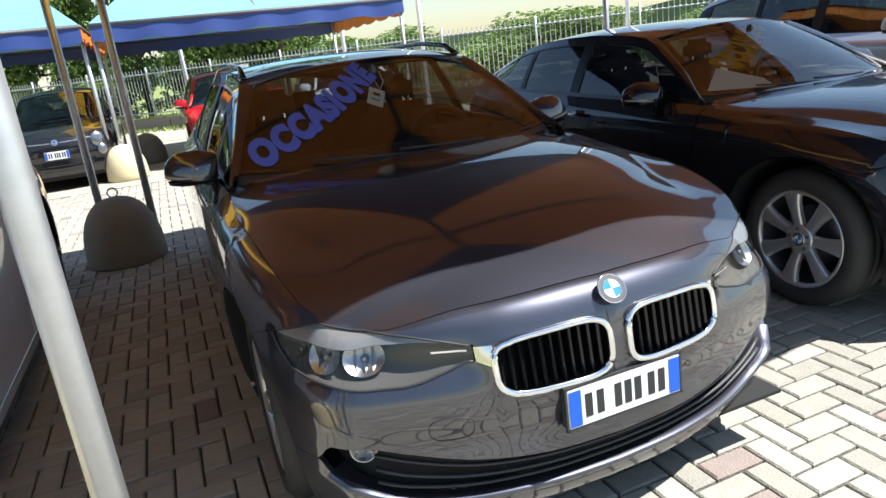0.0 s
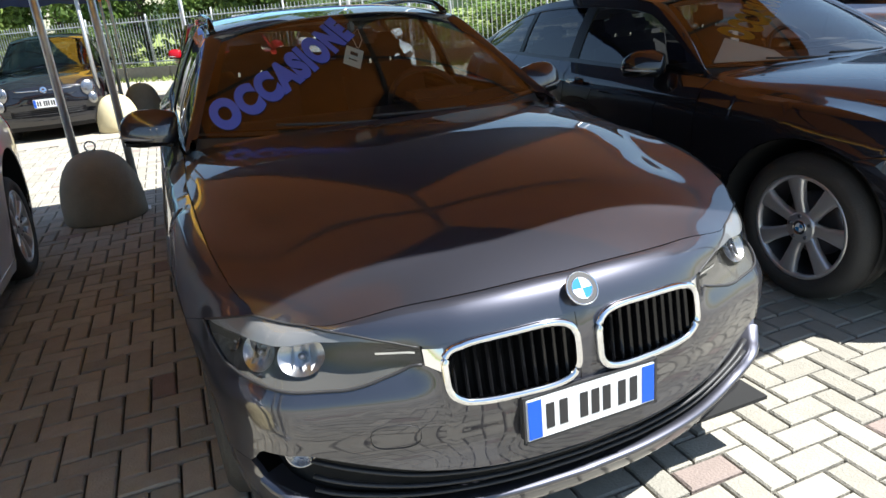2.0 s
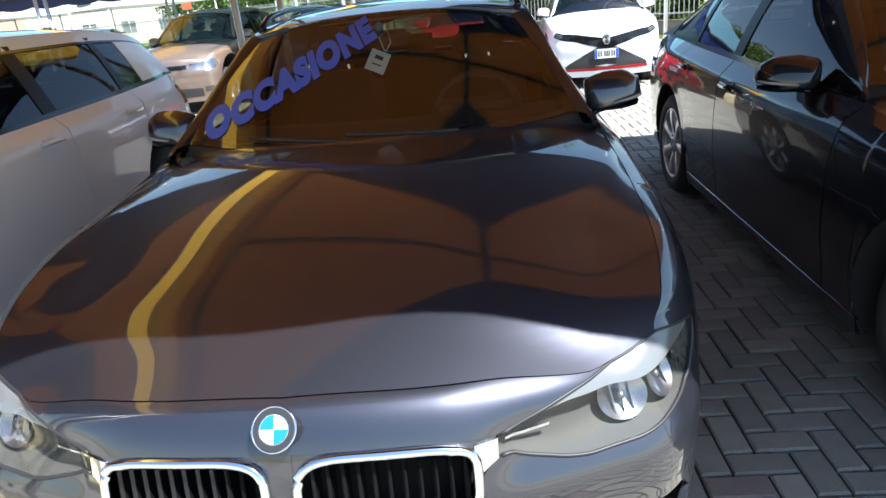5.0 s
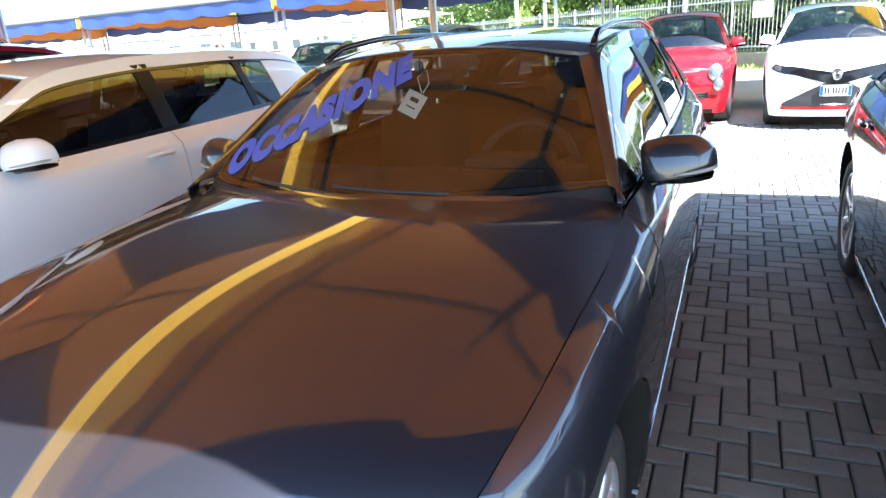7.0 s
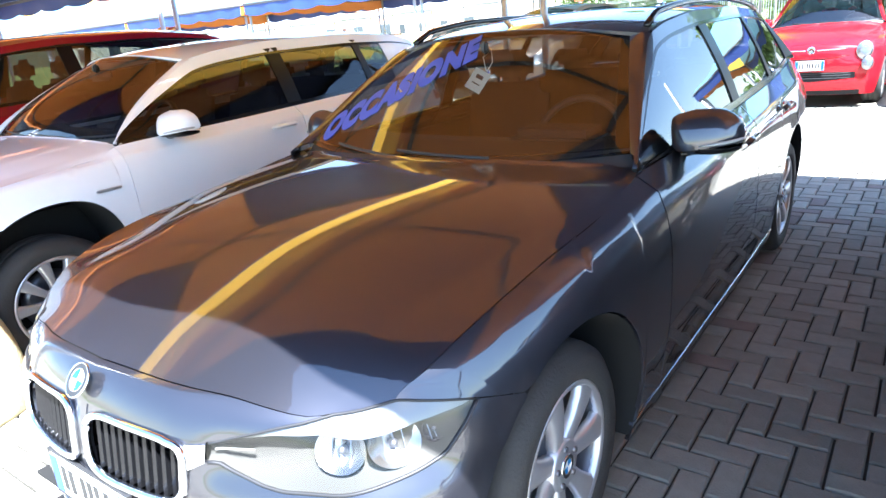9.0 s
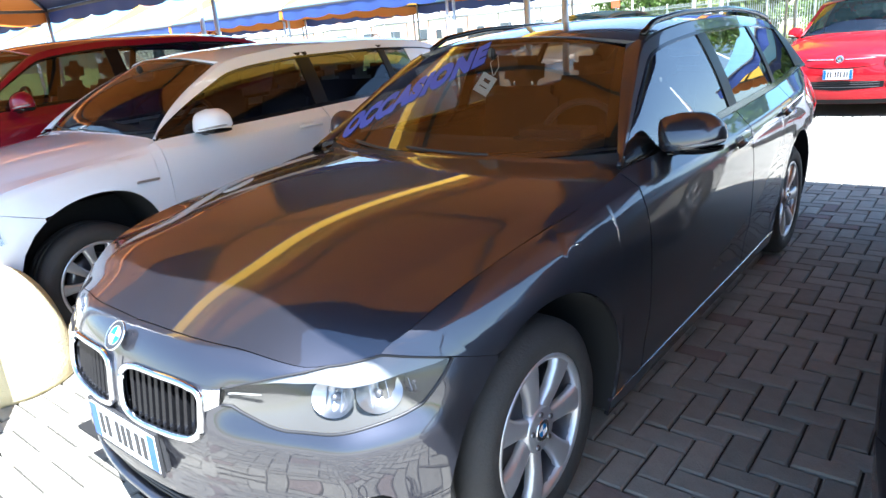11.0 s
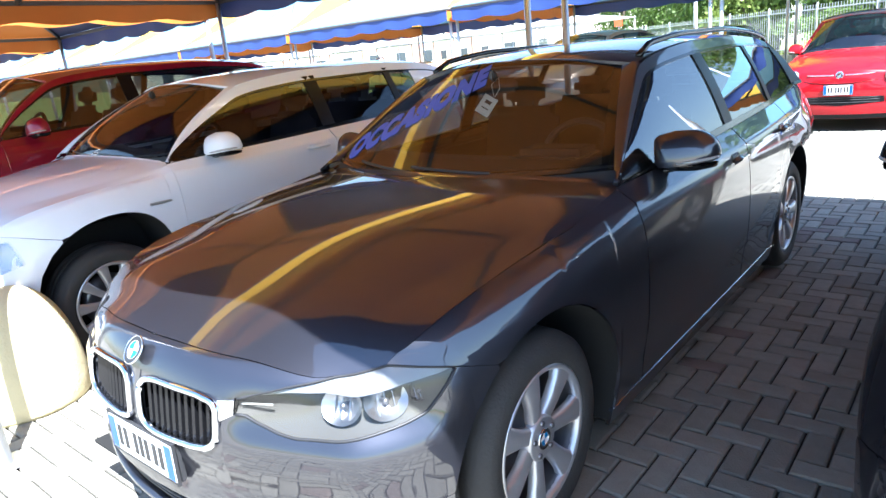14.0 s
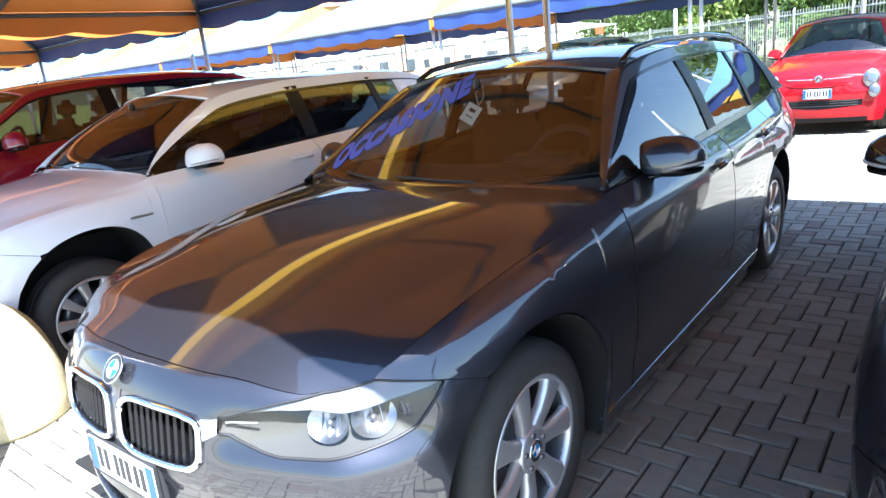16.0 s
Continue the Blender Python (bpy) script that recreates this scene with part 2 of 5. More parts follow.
def pchip(xs, ys):
    """Monotone cubic through the given pairs."""
    xs, ys = np.array(xs, float), np.array(ys, float)
    h = np.diff(xs)
    d = np.diff(ys) / h
    m = np.zeros(len(xs))
    m[0], m[-1] = d[0], d[-1]
    for i in range(1, len(xs) - 1):
        if d[i - 1] * d[i] > 0:
            w1, w2 = 2 * h[i] + h[i - 1], h[i] + 2 * h[i - 1]
            m[i] = (w1 + w2) / (w1 / d[i - 1] + w2 / d[i])

    def f(x):
        x = np.clip(np.asarray(x, float), xs[0], xs[-1])
        i = np.clip(np.searchsorted(xs, x, side="right") - 1, 0, len(xs) - 2)
        t = (x - xs[i]) / h[i]
        return ((2 * t**3 - 3 * t**2 + 1) * ys[i] + (t**3 - 2 * t**2 + t) * h[i] * m[i]
                + (-2 * t**3 + 3 * t**2) * ys[i + 1] + (t**3 - t**2) * h[i] * m[i + 1])
    return f


def crom(P):
    """Catmull-Rom through rows of P, parameter = row number."""
    P = np.array(P, float)
    ext = np.vstack([2 * P[0] - P[1], P, 2 * P[-1] - P[-2]])

    def f(s):
        s = np.clip(np.asarray(s, float), 0, len(P) - 1)
        i = np.minimum(s.astype(int), len(P) - 2)
        t = (s - i)[..., None]
        a, b, c, d = ext[i], ext[i + 1], ext[i + 2], ext[i + 3]
        return 0.5 * (2 * b + (c - a) * t + (2 * a - 5 * b + 4 * c - d) * t**2 + (3 * b - a - 3 * c + d) * t**3)
    return f


def grid_faces(n, m, base=0):
    return [(base + i * m + j, base + (i + 1) * m + j, base + (i + 1) * m + j + 1, base + i * m + j + 1)
            for i in range(n - 1) for j in range(m - 1)]


def panel(name, G, material, parent, gap=0.0018, lip=0.014, label="", axis_z=0.6, flip=False):
    """A sheet-metal panel from a grid of points, with shut-line gaps and turned-in edges."""
    G = np.array(G, float)
    n, m = G.shape[:2]
    du = np.gradient(G, axis=0)
    dv = np.gradient(G, axis=1)
    N = np.cross(du, dv)
    ln = np.linalg.norm(N, axis=2, keepdims=True)
    N = N / np.maximum(ln, 1e-9)
    c = G.reshape(-1, 3).mean(0)
    ref = np.array([0 if abs(c[0]) < 0.3 else 0.0, c[1] * 0.6 + 2.2 * 0.4, axis_z])
    if (np.einsum("ijk,ijk->ij", N, G - ref).sum() < 0) != flip:
        G = G[::-1].copy()
        N = -N[::-1]
    if gap:
        for sl, nb in (((0,), (1,)), ((-1,), (-2,))):
            for ax in (0, 1):
                a = [slice(None), slice(None)]
                b = [slice(None), slice(None)]
                a[ax], b[ax] = sl[0], nb[0]
                d = G[tuple(b)] - G[tuple(a)]
                L = np.linalg.norm(d, axis=1, keepdims=True)
                G[tuple(a)] += d / np.maximum(L, 1e-9) * np.minimum(gap, 0.45 * L)
    verts = [tuple(p) for p in G.reshape(-1, 3)]
    faces = grid_faces(n, m)
    if lip:
        ring = [(i, 0) for i in range(n)] + [(n - 1, j) for j in range(1, m)] + \
               [(i, m - 1) for i in range(n - 2, -1, -1)] + [(0, j) for j in range(m - 2, 0, -1)]
        b0 = len(verts)
        for i, j in ring:
            verts.append(tuple(G[i, j]))
        for i, j in ring:
            verts.append(tuple(G[i, j] - N[i, j] * lip))
        k = len(ring)
        for q in range(k):
            r = (q + 1) % k
            faces.append((b0 + r, b0 + q, b0 + k + q, b0 + k + r))
    return mesh_ob(name, verts, faces, material, parent, label)


# ---------------------------------------------------------------- cars
# Half outline at the waist, and the matching top edge (bonnet edge, then belt line), nose to tail.
WAIST = [(0, 0.008), (0.20, 0.018), (0.40, 0.055), (0.595, 0.122), (0.725, 0.186), (0.820, 0.335), (0.868, 0.55),
         (0.890, 0.78), (0.900, 1.05), (0.905, 1.41), (0.905, 1.62), (0.905, 2.10), (0.905, 2.60), (0.900, 3.20),
         (0.890, 3.70), (0.860, 4.15), (0.780, 4.45), (0.50, 4.59), (0, 4.624)]
TOP_Y = [0.105, 0.116, 0.154, 0.236, 0.272, 0.308, 0.420, 0.72, 1.05, 1.41, 1.62, 2.10, 2.60, 3.20, 3.70, 4.15,
         4.40, 4.50, 4.53]
TOP_X = [0, 0.20, 0.40, 0.611, 0.663, 0.713, 0.753, 0.786, 0.799, 0.790, 0.800, 0.810, 0.810, 0.805, 0.785, 0.745,
         0.66, 0.45, 0]
TOP_Z = [0, 0, 0, 0, 0, 0, 0, 0, 0, 0.936, 0.948, 0.960, 0.975, 0.995, 1.015, 1.035, 1.05, 1.05, 1.05]
ROUND = [1, 1, 1, 1, 1, 1, 1, 1, 0.9, 0.5, 0.25, 0.2, 0.2, 0.2, 0.25, 0.35, 0.5, 0.5, 0.5]
WAIST_Z = [0.50, 0.50, 0.50, 0.50, 0.50, 0.52, 0.56, 0.60, 0.61, 0.62, 0.62, 0.63, 0.64, 0.65, 0.66, 0.66, 0.62, 0.6, 0.6]


def hood_mid(y):
    """Crown of the bonnet: steep behind the nose, levelling towards the windscreen."""
    y = np.asarray(y, float)
    return 0.6954 + 0.5526 * y - 0.3854 * y**2 + 0.0984 * y**3 + 0.0149 * np.exp(-y / 0.1435)


hood_front = pchip([0, 0.20, 0.30, 0.40, 0.50, 0.57, 0.611, 0.668, 0.713, 0.80], [0.105, 0.116, 0.130, 0.154, 0.178, 0.205, 0.236, 0.275, 0.308, 0.40])
EDGE_Y = [0.10, 0.20, 0.24, 0.308, 0.38, 0.47, 0.57, 0.70, 0.85, 1.02, 1.20, 1.36, 1.50]
hood_edge = pchip(EDGE_Y, [0.713, 0.713, 0.713, 0.713, 0.743, 0.762, 0.776, 0.785, 0.791, 0.798, 0.803, 0.792, 0.775])
hood_rim = pchip(EDGE_Y, [0.585, 0.638, 0.668, 0.738, 0.779, 0.811, 0.835, 0.8555, 0.871, 0.8835, 0.901, 0.925, 0.950])
hood_crease = pchip([0.1, 0.3, 0.5, 0.6, 0.866, 1.1, 1.4], [0.600, 0.600, 0.607, 0.628, 0.703, 0.745, 0.750])
cowl_y = pchip([0, 0.3, 0.6, 0.8], [1.315, 1.345, 1.43, 1.53])


def hood_z(x, y):
    """Bonnet height: a crowned middle up to a crease, then a flatter shoulder out to the shut line."""
    x, y = np.broadcast_arrays(np.abs(np.asarray(x, float)), np.asarray(y, float))
    fall = 0.084 - 0.0886 * y + 0.0085 * np.exp(-y / 0.1508)
    fall = 0.028 + 0.5 * (fall + np.sqrt(fall**2 + 0.012**2))

    def inner(u):
        u = u / 0.62
        return hood_mid(y) - fall * (0.5 * u**2 + 0.5 * u**4)
    xe, ze = hood_edge(y), hood_rim(y)
    xc = hood_crease(y)
    zc = inner(xc)
    w = np.maximum(xe - xc, 0.01)
    v = np.clip((x - xc) / w, 0, 1.15)
    bend = 1 + 1.3 * np.clip((y - 0.5) / 0.3, 0, 1)                                        # shoulder stays level, then rolls down to the shut line
    outer = zc + (ze - zc) * v**bend - 0.003 * np.clip(v * (1 - v) * 4, -1, 1)
    lip = 0.010 * np.clip((y - cowl_y(np.minimum(x, 0.8)) + 0.05) / 0.05, 0, 1) ** 2      # rear edge kicks up below the screen
    u = np.minimum(x / xe, 1.1)
    nose = hood_mid(y) - (hood_mid(y) - ze) * (0.5 * u**2 + 0.5 * u**4)                   # the crease runs out towards the lamps
    k = np.clip((y - 0.28) / 0.36, 0, 1)
    k = k * k * (3 - 2 * k)
    return nose * (1 - k) + np.where(x < xc, inner(x), outer) * k + lip * (x < 0.7)


for i in range(9):
    TOP_Z[i] = float(hood_z(np.array(TOP_X[i]), np.array(TOP_Y[i])))
_out = crom([(*WAIST[i], TOP_X[i], TOP_Y[i], TOP_Z[i], ROUND[i], WAIST_Z[i]) for i in range(19)])


def f_out(s):
    """Waist x and y, top x, y and z, roundness and waist height at outline place s; the top runs along the bonnet's edge."""
    V = np.array(_out(s))
    a = np.abs(np.asarray(s, float))
    nose, wing = a <= 5, (a > 5) & (a <= 8)
    V[..., 3] = np.where(nose, hood_front(V[..., 2]), V[..., 3])
    V[..., 2] = np.where(wing, hood_edge(V[..., 3]), V[..., 2])
    V[..., 4] = np.where(nose | wing, hood_z(V[..., 2], V[..., 3]), V[..., 4])
    return V


_sy = np.linspace(4, 16, 400)
_yy = f_out(_sy)[:, 1]


def s_of_y(y):
    return np.interp(y, _yy, _sy)


ARCH_Y, ARCH_R, ARCH_Z = (0.776, 3.586), 0.402, 0.328


def roundness(a):
    """How square the roll from flank to top is: round at the nose, squarer at the wings, round again at the doors."""
    return 2.3 - 0.3 * np.clip(np.abs(a) / 3, 0, 1) + np.clip((np.abs(a) - 5) / 2, 0, 1) * np.clip((9.3 - np.abs(a)) / 2.0, 0, 1)


def crest(a):
    """Weight, height and inset of the sharp crest line along wings and doors."""
    k = np.clip((a - 5.1) / 1.1, 0, 1) * np.clip((15.0 - a) / 1.0, 0, 1)
    back = np.clip((a - 7.0) / 3.5, 0, 1)
    back = back * back * (3 - 2 * back)
    return k * k * (3 - 2 * k), 0.975 - 0.195 * back, 0.60 - 0.34 * back


def shell(s, z):
    """Point of the lower body at outline parameter s (negative: other side) and height z."""
    s, z = np.broadcast_arrays(np.asarray(s, float), np.asarray(z, float))
    sg = np.sign(s) + (s == 0)
    a = np.abs(s)
    V = f_out(a)
    e = 0.01
    T = f_out(a + e) - f_out(a - e)
    tx, ty = T[..., 0], T[..., 1]
    ln = np.maximum(np.hypot(tx, ty), 1e-9)
    nx, ny = ty / ln, -tx / ln                                       # outward
    x0, y0, xt, yt, zt, rr, zw = [V[..., i] for i in range(7)]
    q = np.clip((z - zw) / np.maximum(zt - zw, 1e-6), 0, 1)
    p = roundness(a)
    kc, qc, gc = crest(a)
    kq = 0.995 - 0.075 * np.clip((a - 1.5) / 1.5, 0, 1)              # lamps meet the bonnet at an angle, not level
    g = rr * (1 - (1 - (kq * q) ** p) ** (1 / p)) / (1 - (1 - kq**p) ** (1 / p)) + (1 - rr) * (0.10 * q + 0.90 * np.clip((q - .38) / .62, 0, 1) ** 1.25)
    pw = 2.4 + 2.0 * np.clip((9.5 - a) / 2.0, 0, 1)
    gs = np.where(q < qc, gc * (q / qc) ** pw, gc + (1 - gc) * (q - qc) / (1 - qc))
    g = g + (gs - g) * kc
    x = x0 + (xt - x0) * g
    y = y0 + (yt - y0) * g
    for c in ARCH_Y:                                                 # flared arch edge
        r = np.hypot(y0 - c, z - ARCH_Z) - ARCH_R
        x = x + 0.004 * np.exp(-(np.maximum(r, 0) / 0.035) ** 2) * (a > 5.6)
    d = np.clip((zw - z) / (zw - 0.16), 0, 1)
    w = ny**2
    inset = 0.05 * d**2.4 * (1 - w) + (0.055 * d**5 + 0.012 * np.sin(np.clip(d, 0, 1) * 6.3) ** 2 * (ny < 0)) * w
    side = np.clip((y0 - 1.2) / 0.3, 0, 1) * np.clip((3.3 - y0) / 0.3, 0, 1)
    inset = inset + 0.012 * side * np.exp(-((z - 0.34) / 0.07) ** 2)
    st = np.clip((z - 0.545) / 0.075, 0, 1)
    fd = np.clip((z - 0.63) / 0.09, 0, 1)
    wd = np.clip((a - 1.75) / 0.35, 0, 1) * np.clip((5.5 - a) / 0.6, 0, 1)
    inset = inset + 0.020 * st * st * (3 - 2 * st) * (1 - fd * fd * (3 - 2 * fd)) * wd     # shelf of the bumper below the lamps
    return np.stack([(x - nx * inset) * sg, y - ny * inset, z], -1)


def zrows(lo, hi, s, n):
    """Rows of heights between lo and hi, closer together near the rounded top."""
    V = f_out(np.abs(s))
    zw, zt = V[..., 6], V[..., 4]
    span = np.where(zt > zw, zt - zw, 1)
    h = roundness(s) / 2

    def ang(z):
        q = (z - zw) / span
        return np.where(q > 0, np.arcsin(np.clip(q, 0, 1) ** h), q)
    a, b = ang(lo), ang(hi)
    t = np.linspace(0, 1, n)
    A = a[:, None] + (b - a)[:, None] * t
    up = zw[:, None] + span[:, None] * np.sin(np.clip(A, 0, np.pi / 2)) ** (1 / h[:, None])
    Z = np.where(A > 0, up, zw[:, None] + A * span[:, None])
    k, qc, _ = crest(np.abs(s))
    zc = zw + qc * (zt - zw)
    m = max(3, n // 3)
    for i in np.nonzero(k > .3)[0]:                                   # a row of points right on the crest
        if lo[i] < zc[i] - .01 and hi[i] > zc[i] + .01:
            Z[i] = np.concatenate([np.linspace(lo[i], zc[i], n - m), np.linspace(zc[i], hi[i], m + 1)[1:]])
        else:
            Z[i] = np.linspace(lo[i], hi[i], n)
    return Z


def top_z(s):
    return f_out(np.abs(np.asarray(s, float)))[..., 4]


def sill(y, low=0.20):
    y = np.asarray(y, float)
    z = np.full(y.shape, low)
    for c in ARCH_Y:
        inside = np.abs(y - c) < ARCH_R
        z = np.where(inside, np.maximum(z, ARCH_Z + np.sqrt(np.clip(ARCH_R**2 - (y - c) ** 2, 0, None))), z)
    return z


def ynodes(a, b, n=18):
    ys = set(np.round(np.linspace(a, b, n), 4))
    for c in ARCH_Y:
        for q in np.linspace(0, math.pi, 25):
            v = c - (ARCH_R - 0.0005) * math.cos(q)
            if a < v < b:
                ys.add(round(v, 4))
        for v in (c - ARCH_R - 0.0005, c + ARCH_R + 0.0005):
            if a < v < b:
                ys.add(round(v, 4))
    return np.array(sorted(ys))


# roof rail line (A-pillar foot to tail) and roof middle
RAIL_Y = [1.43, 1.62, 1.85, 2.06, 2.30, 2.70, 3.20, 3.70, 4.10, 4.38, 4.50]
rail_x = pchip(RAIL_Y, [0.782, 0.726, 0.656, 0.604, 0.594, 0.598, 0.596, 0.580, 0.562, 0.545, 0.54])
rail_z = pchip(RAIL_Y, [0.952, 1.065, 1.212, 1.322, 1.358, 1.382, 1.382, 1.358, 1.318, 1.270, 1.17])
roof_mid = pchip([1.95, 2.2, 2.7, 3.3, 3.9, 4.3, 4.5], [1.376, 1.405, 1.428, 1.426, 1.395, 1.355, 1.33])
belt_x = pchip(TOP_Y[9:16], TOP_X[9:16])
belt_z = pchip(TOP_Y[9:16], TOP_Z[9:16])


def cabin_side(y, w):
    """Side of the cabin: w from 0 at the belt line to 1 at the roof rail."""
    y, w = np.broadcast_arrays(np.asarray(y, float), np.asarray(w, float))
    yb = np.clip(y, 1.41, 4.15)
    bx, bz = belt_x(yb) - 0.012, belt_z(yb)
    tx, tz = rail_x(y), rail_z(y)
    x = bx + (tx - bx) * w + 0.014 * np.sin(np.pi * w) * np.clip((tz - bz) / 0.4, 0, 1)
    return np.stack([x, y + 0 * w, bz + (tz - bz) * w], -1)


def screen(a, w):
    """Windscreen: a from -1 to 1 across, w from 0 at the scuttle to 1 at the roof."""
    a, w = np.broadcast_arrays(np.asarray(a, float), np.asarray(w, float))
    xb, xt = 0.728, 0.530
    half = xb + (xt - xb) * w
    x = a * half
    yb = 1.315 + 0.20 * np.abs(a) ** 2.2
    yt = 1.955 + 0.085 * np.abs(a) ** 2.2
    zb = 0.962 + 0.018 * np.abs(a) ** 2
    zt = 1.374 - 0.052 * np.abs(a) ** 2.4
    bulge = 0.022 * np.sin(np.pi * w)
    return np.stack([x, yb + (yt - yb) * w - bulge * 0.55, zb + (zt - zb) * w + bulge * 0.75], -1)


def roof(a, t):
    a, t = np.broadcast_arrays(np.asarray(a, float), np.asarray(t, float))
    y0 = 1.958 + 0.085 * np.abs(a) ** 2.2
    y = y0 + (4.46 - y0) * t
    ex, ez = rail_x(y) - 0.012, rail_z(y) + 0.004
    zc = roof_mid(y)
    return np.stack([a * ex, y, ez + (zc - ez) * (1 - np.abs(a) ** 2.6)], -1)


def wheel(name, parent, x, y, R, rimR, side, spokes=7, material=None, width=0.225, badge=True, twin=False):
    """A wheel: tyre, rim barrel, spokes, hub cap, bolts. side +1: its face looks to +x."""
    w = part(name, bmesh.new(), M_dark, parent)
    w.location = (x, y, R)
    if side < 0:
        w.rotation_euler = (0, 0, math.pi)
    h = width / 2
    material = material or M_alloy
    v, f = lathe([(h - .035, rimR - .004), (h - .012, rimR + .004), (h - .002, rimR + .022), (h, (R + rimR) / 2 + .01), (h - .008, R - .028),
                  (h - .024, R - .007), (h - .05, R), (.028, R + .001), (.026, R - .008), (.018, R - .008), (.016, R + .001),
                  (-.016, R + .001), (-.018, R - .008), (-.026, R - .008), (-.028, R + .001), (-h + .05, R), (-h + .02, R - .01), (-h, (R + rimR) / 2), (-h + .012, rimR)], 64)
    mesh_ob("tyre", v, f, M_rubber, w)
    v, f = lathe([(h - .034, rimR - .016), (h - .016, rimR - .014), (h - .008, rimR - .004), (h - .012, rimR + .004), (h - .02, rimR + .004)], 64)
    mesh_ob("rim", v, f, material, w)
    v, f = lathe([(h - .03, rimR - .015), (h - .09, rimR - .03), (-h + .02, rimR - .02)], 48)
    mesh_ob("barrel", v, f, M_alloy_d, w)
    v, f = lathe([(h - .12, 0.0), (h - .115, 0.10), (h - .12, .145), (h - .14, .147)], 40)
    mesh_ob("brake_disc", v, f, M_alloy_d, w)
    v, f = lathe([(h - .16, 0.0), (h - .16, rimR - .025)], 40)
    mesh_ob("wheel_back", v, f, M_dark, w)
    for k in range(spokes):
        ang = 2 * math.pi * k / spokes + 0.22
        q = min(1, 7 / spokes)
        bm = bmesh.new()
        stations = [(0.038, q * 0.026, h - .022), (0.075, q * 0.025, h - .026), (0.12, q * 0.026, h - .018), (rimR * .78, q * 0.034, h - .013), (rimR - .008, q * 0.046, h - .015)]
        rows = []
        for r, hw, ax in stations:
            rows.append([bm.verts.new((ax + dx, u, r)) for u, dx in
                         ((-hw, -.030), (-hw, -.007), (-hw * .72, 0), (-hw * .25, -.004 if twin else .001), (hw * .25, -.004 if twin else .001), (hw * .72, 0), (hw, -.007), (hw, -.030))])
        for a, b in zip(rows, rows[1:]):
            for i in range(7):
                bm.faces.new((a[i], b[i], b[i + 1], a[i + 1]))
        bmesh.ops.recalc_face_normals(bm, faces=bm.faces[:])
        bm.transform(Matrix.Rotation(ang, 4, "X"))
        part("spoke", bm, material, w, smooth=True)
    v, f = lathe([(h - .05, .072), (h - .024, .070), (h - .018, .060), (h - .022, .036), (h - .019, .034), (h - .018, 0.0)], 36)
    mesh_ob("hub", v, f, material, w)
    for k in range(5):
        ang = 2 * math.pi * k / 5 + 0.4
        v, f = lathe([(h - .021, .0085), (h - .013, .008), (h - .014, .005), (h - .016, 0)], 8)
        mesh_ob("wheel_bolt", [(p[0], p[1] + .052 * math.cos(ang), p[2] + .052 * math.sin(ang)) for p in v], f, M_alloy_d, w)
    if badge:
        roundel(w, Matrix.Translation((h - .0175, 0, 0)) @ Matrix.Rotation(radians(90), 4, "Y"), 0.033)
    return w


def roundel(parent, m, r, plain=False):
    """A round maker's badge: dark ring with four quarters, drawn as plain shapes."""
    if plain:
        v, f = lathe([(0, 0), (.003, r * .5), (.003, r * .85), (0, r)], 24, "z")
        return mesh_ob("badge", [m @ Vector(p) for p in v], f, M_chrome, parent)
    v, f = lathe([(.0, r), (.0035, r * .985), (.0035, r * .93), (.002, r * .92), (.002, r * .66), (.0035, r * .655), (.0035, r * .62), (.002, r * .6), (.0, r * .6)], 40, "z")
    b = mesh_ob("badge", [m @ Vector(p) for p in v], f, M_chrome, parent)
    v, f = lathe([(.0026, r * .915), (.0026, r * .665)], 40, "z")
    mesh_ob("badge_ring", [m @ Vector(p) for p in v], f, M_ink, b)
    for k in range(4):
        pts = [(0, 0)] + [(r * .62 * math.cos(k * math.pi / 2 + q * math.pi / 16), r * .62 * math.sin(k * math.pi / 2 + q * math.pi / 16)) for q in range(9)]
        mesh_ob("badge_quarter", [m @ Vector((a, c, .0022)) for a, c in pts], [tuple(range(10))], M_rblue if k % 2 else M_rwhite, b)
    return b


def plate(parent, m, w=0.36, h=0.11):
    """A white number plate with blue ends; its characters are plain bars. m: x right, y up, z out."""
    bm = box_bm(0, 0, 0, w, h, 0.006, 0.0025)
    bm.transform(m)
    p = part("number_plate", bm, M_plate, parent, "white number plate with blue ends")
    for sx in (-1, 1):
        bm = box_bm(sx * (w / 2 - .021), 0, .0036, .036, h - .010, .001)
        bm.transform(m)
        part("plate_band", bm, M_eu, p)
    for cx in (-.118, -.082, -.026, .006, .038, .082, .116):
        bm = box_bm(cx * w / .36, 0, .0036, .022 * w / .36, h * .60, .0012)
        bm.transform(m)
        part("plate_bar", bm, M_ink, p)
    bm = bmesh.new()
    for z in (-1, 1):
        box_bm(0, z * (h / 2 + .004), -.002, w + .016, .006, .008, bm=bm)
        box_bm(z * (w / 2 + .004), 0, -.002, .006, h + .016, .008, bm=bm)
    bm.transform(m)
    part("plate_holder", bm, M_plast, p)
    return p


def loft_between(A, B, n):
    A, B = np.array(A, float), np.array(B, float)
    t = np.linspace(0, 1, n)[None, :, None]
    return A[:, None] * (1 - t) + B[:, None] * t


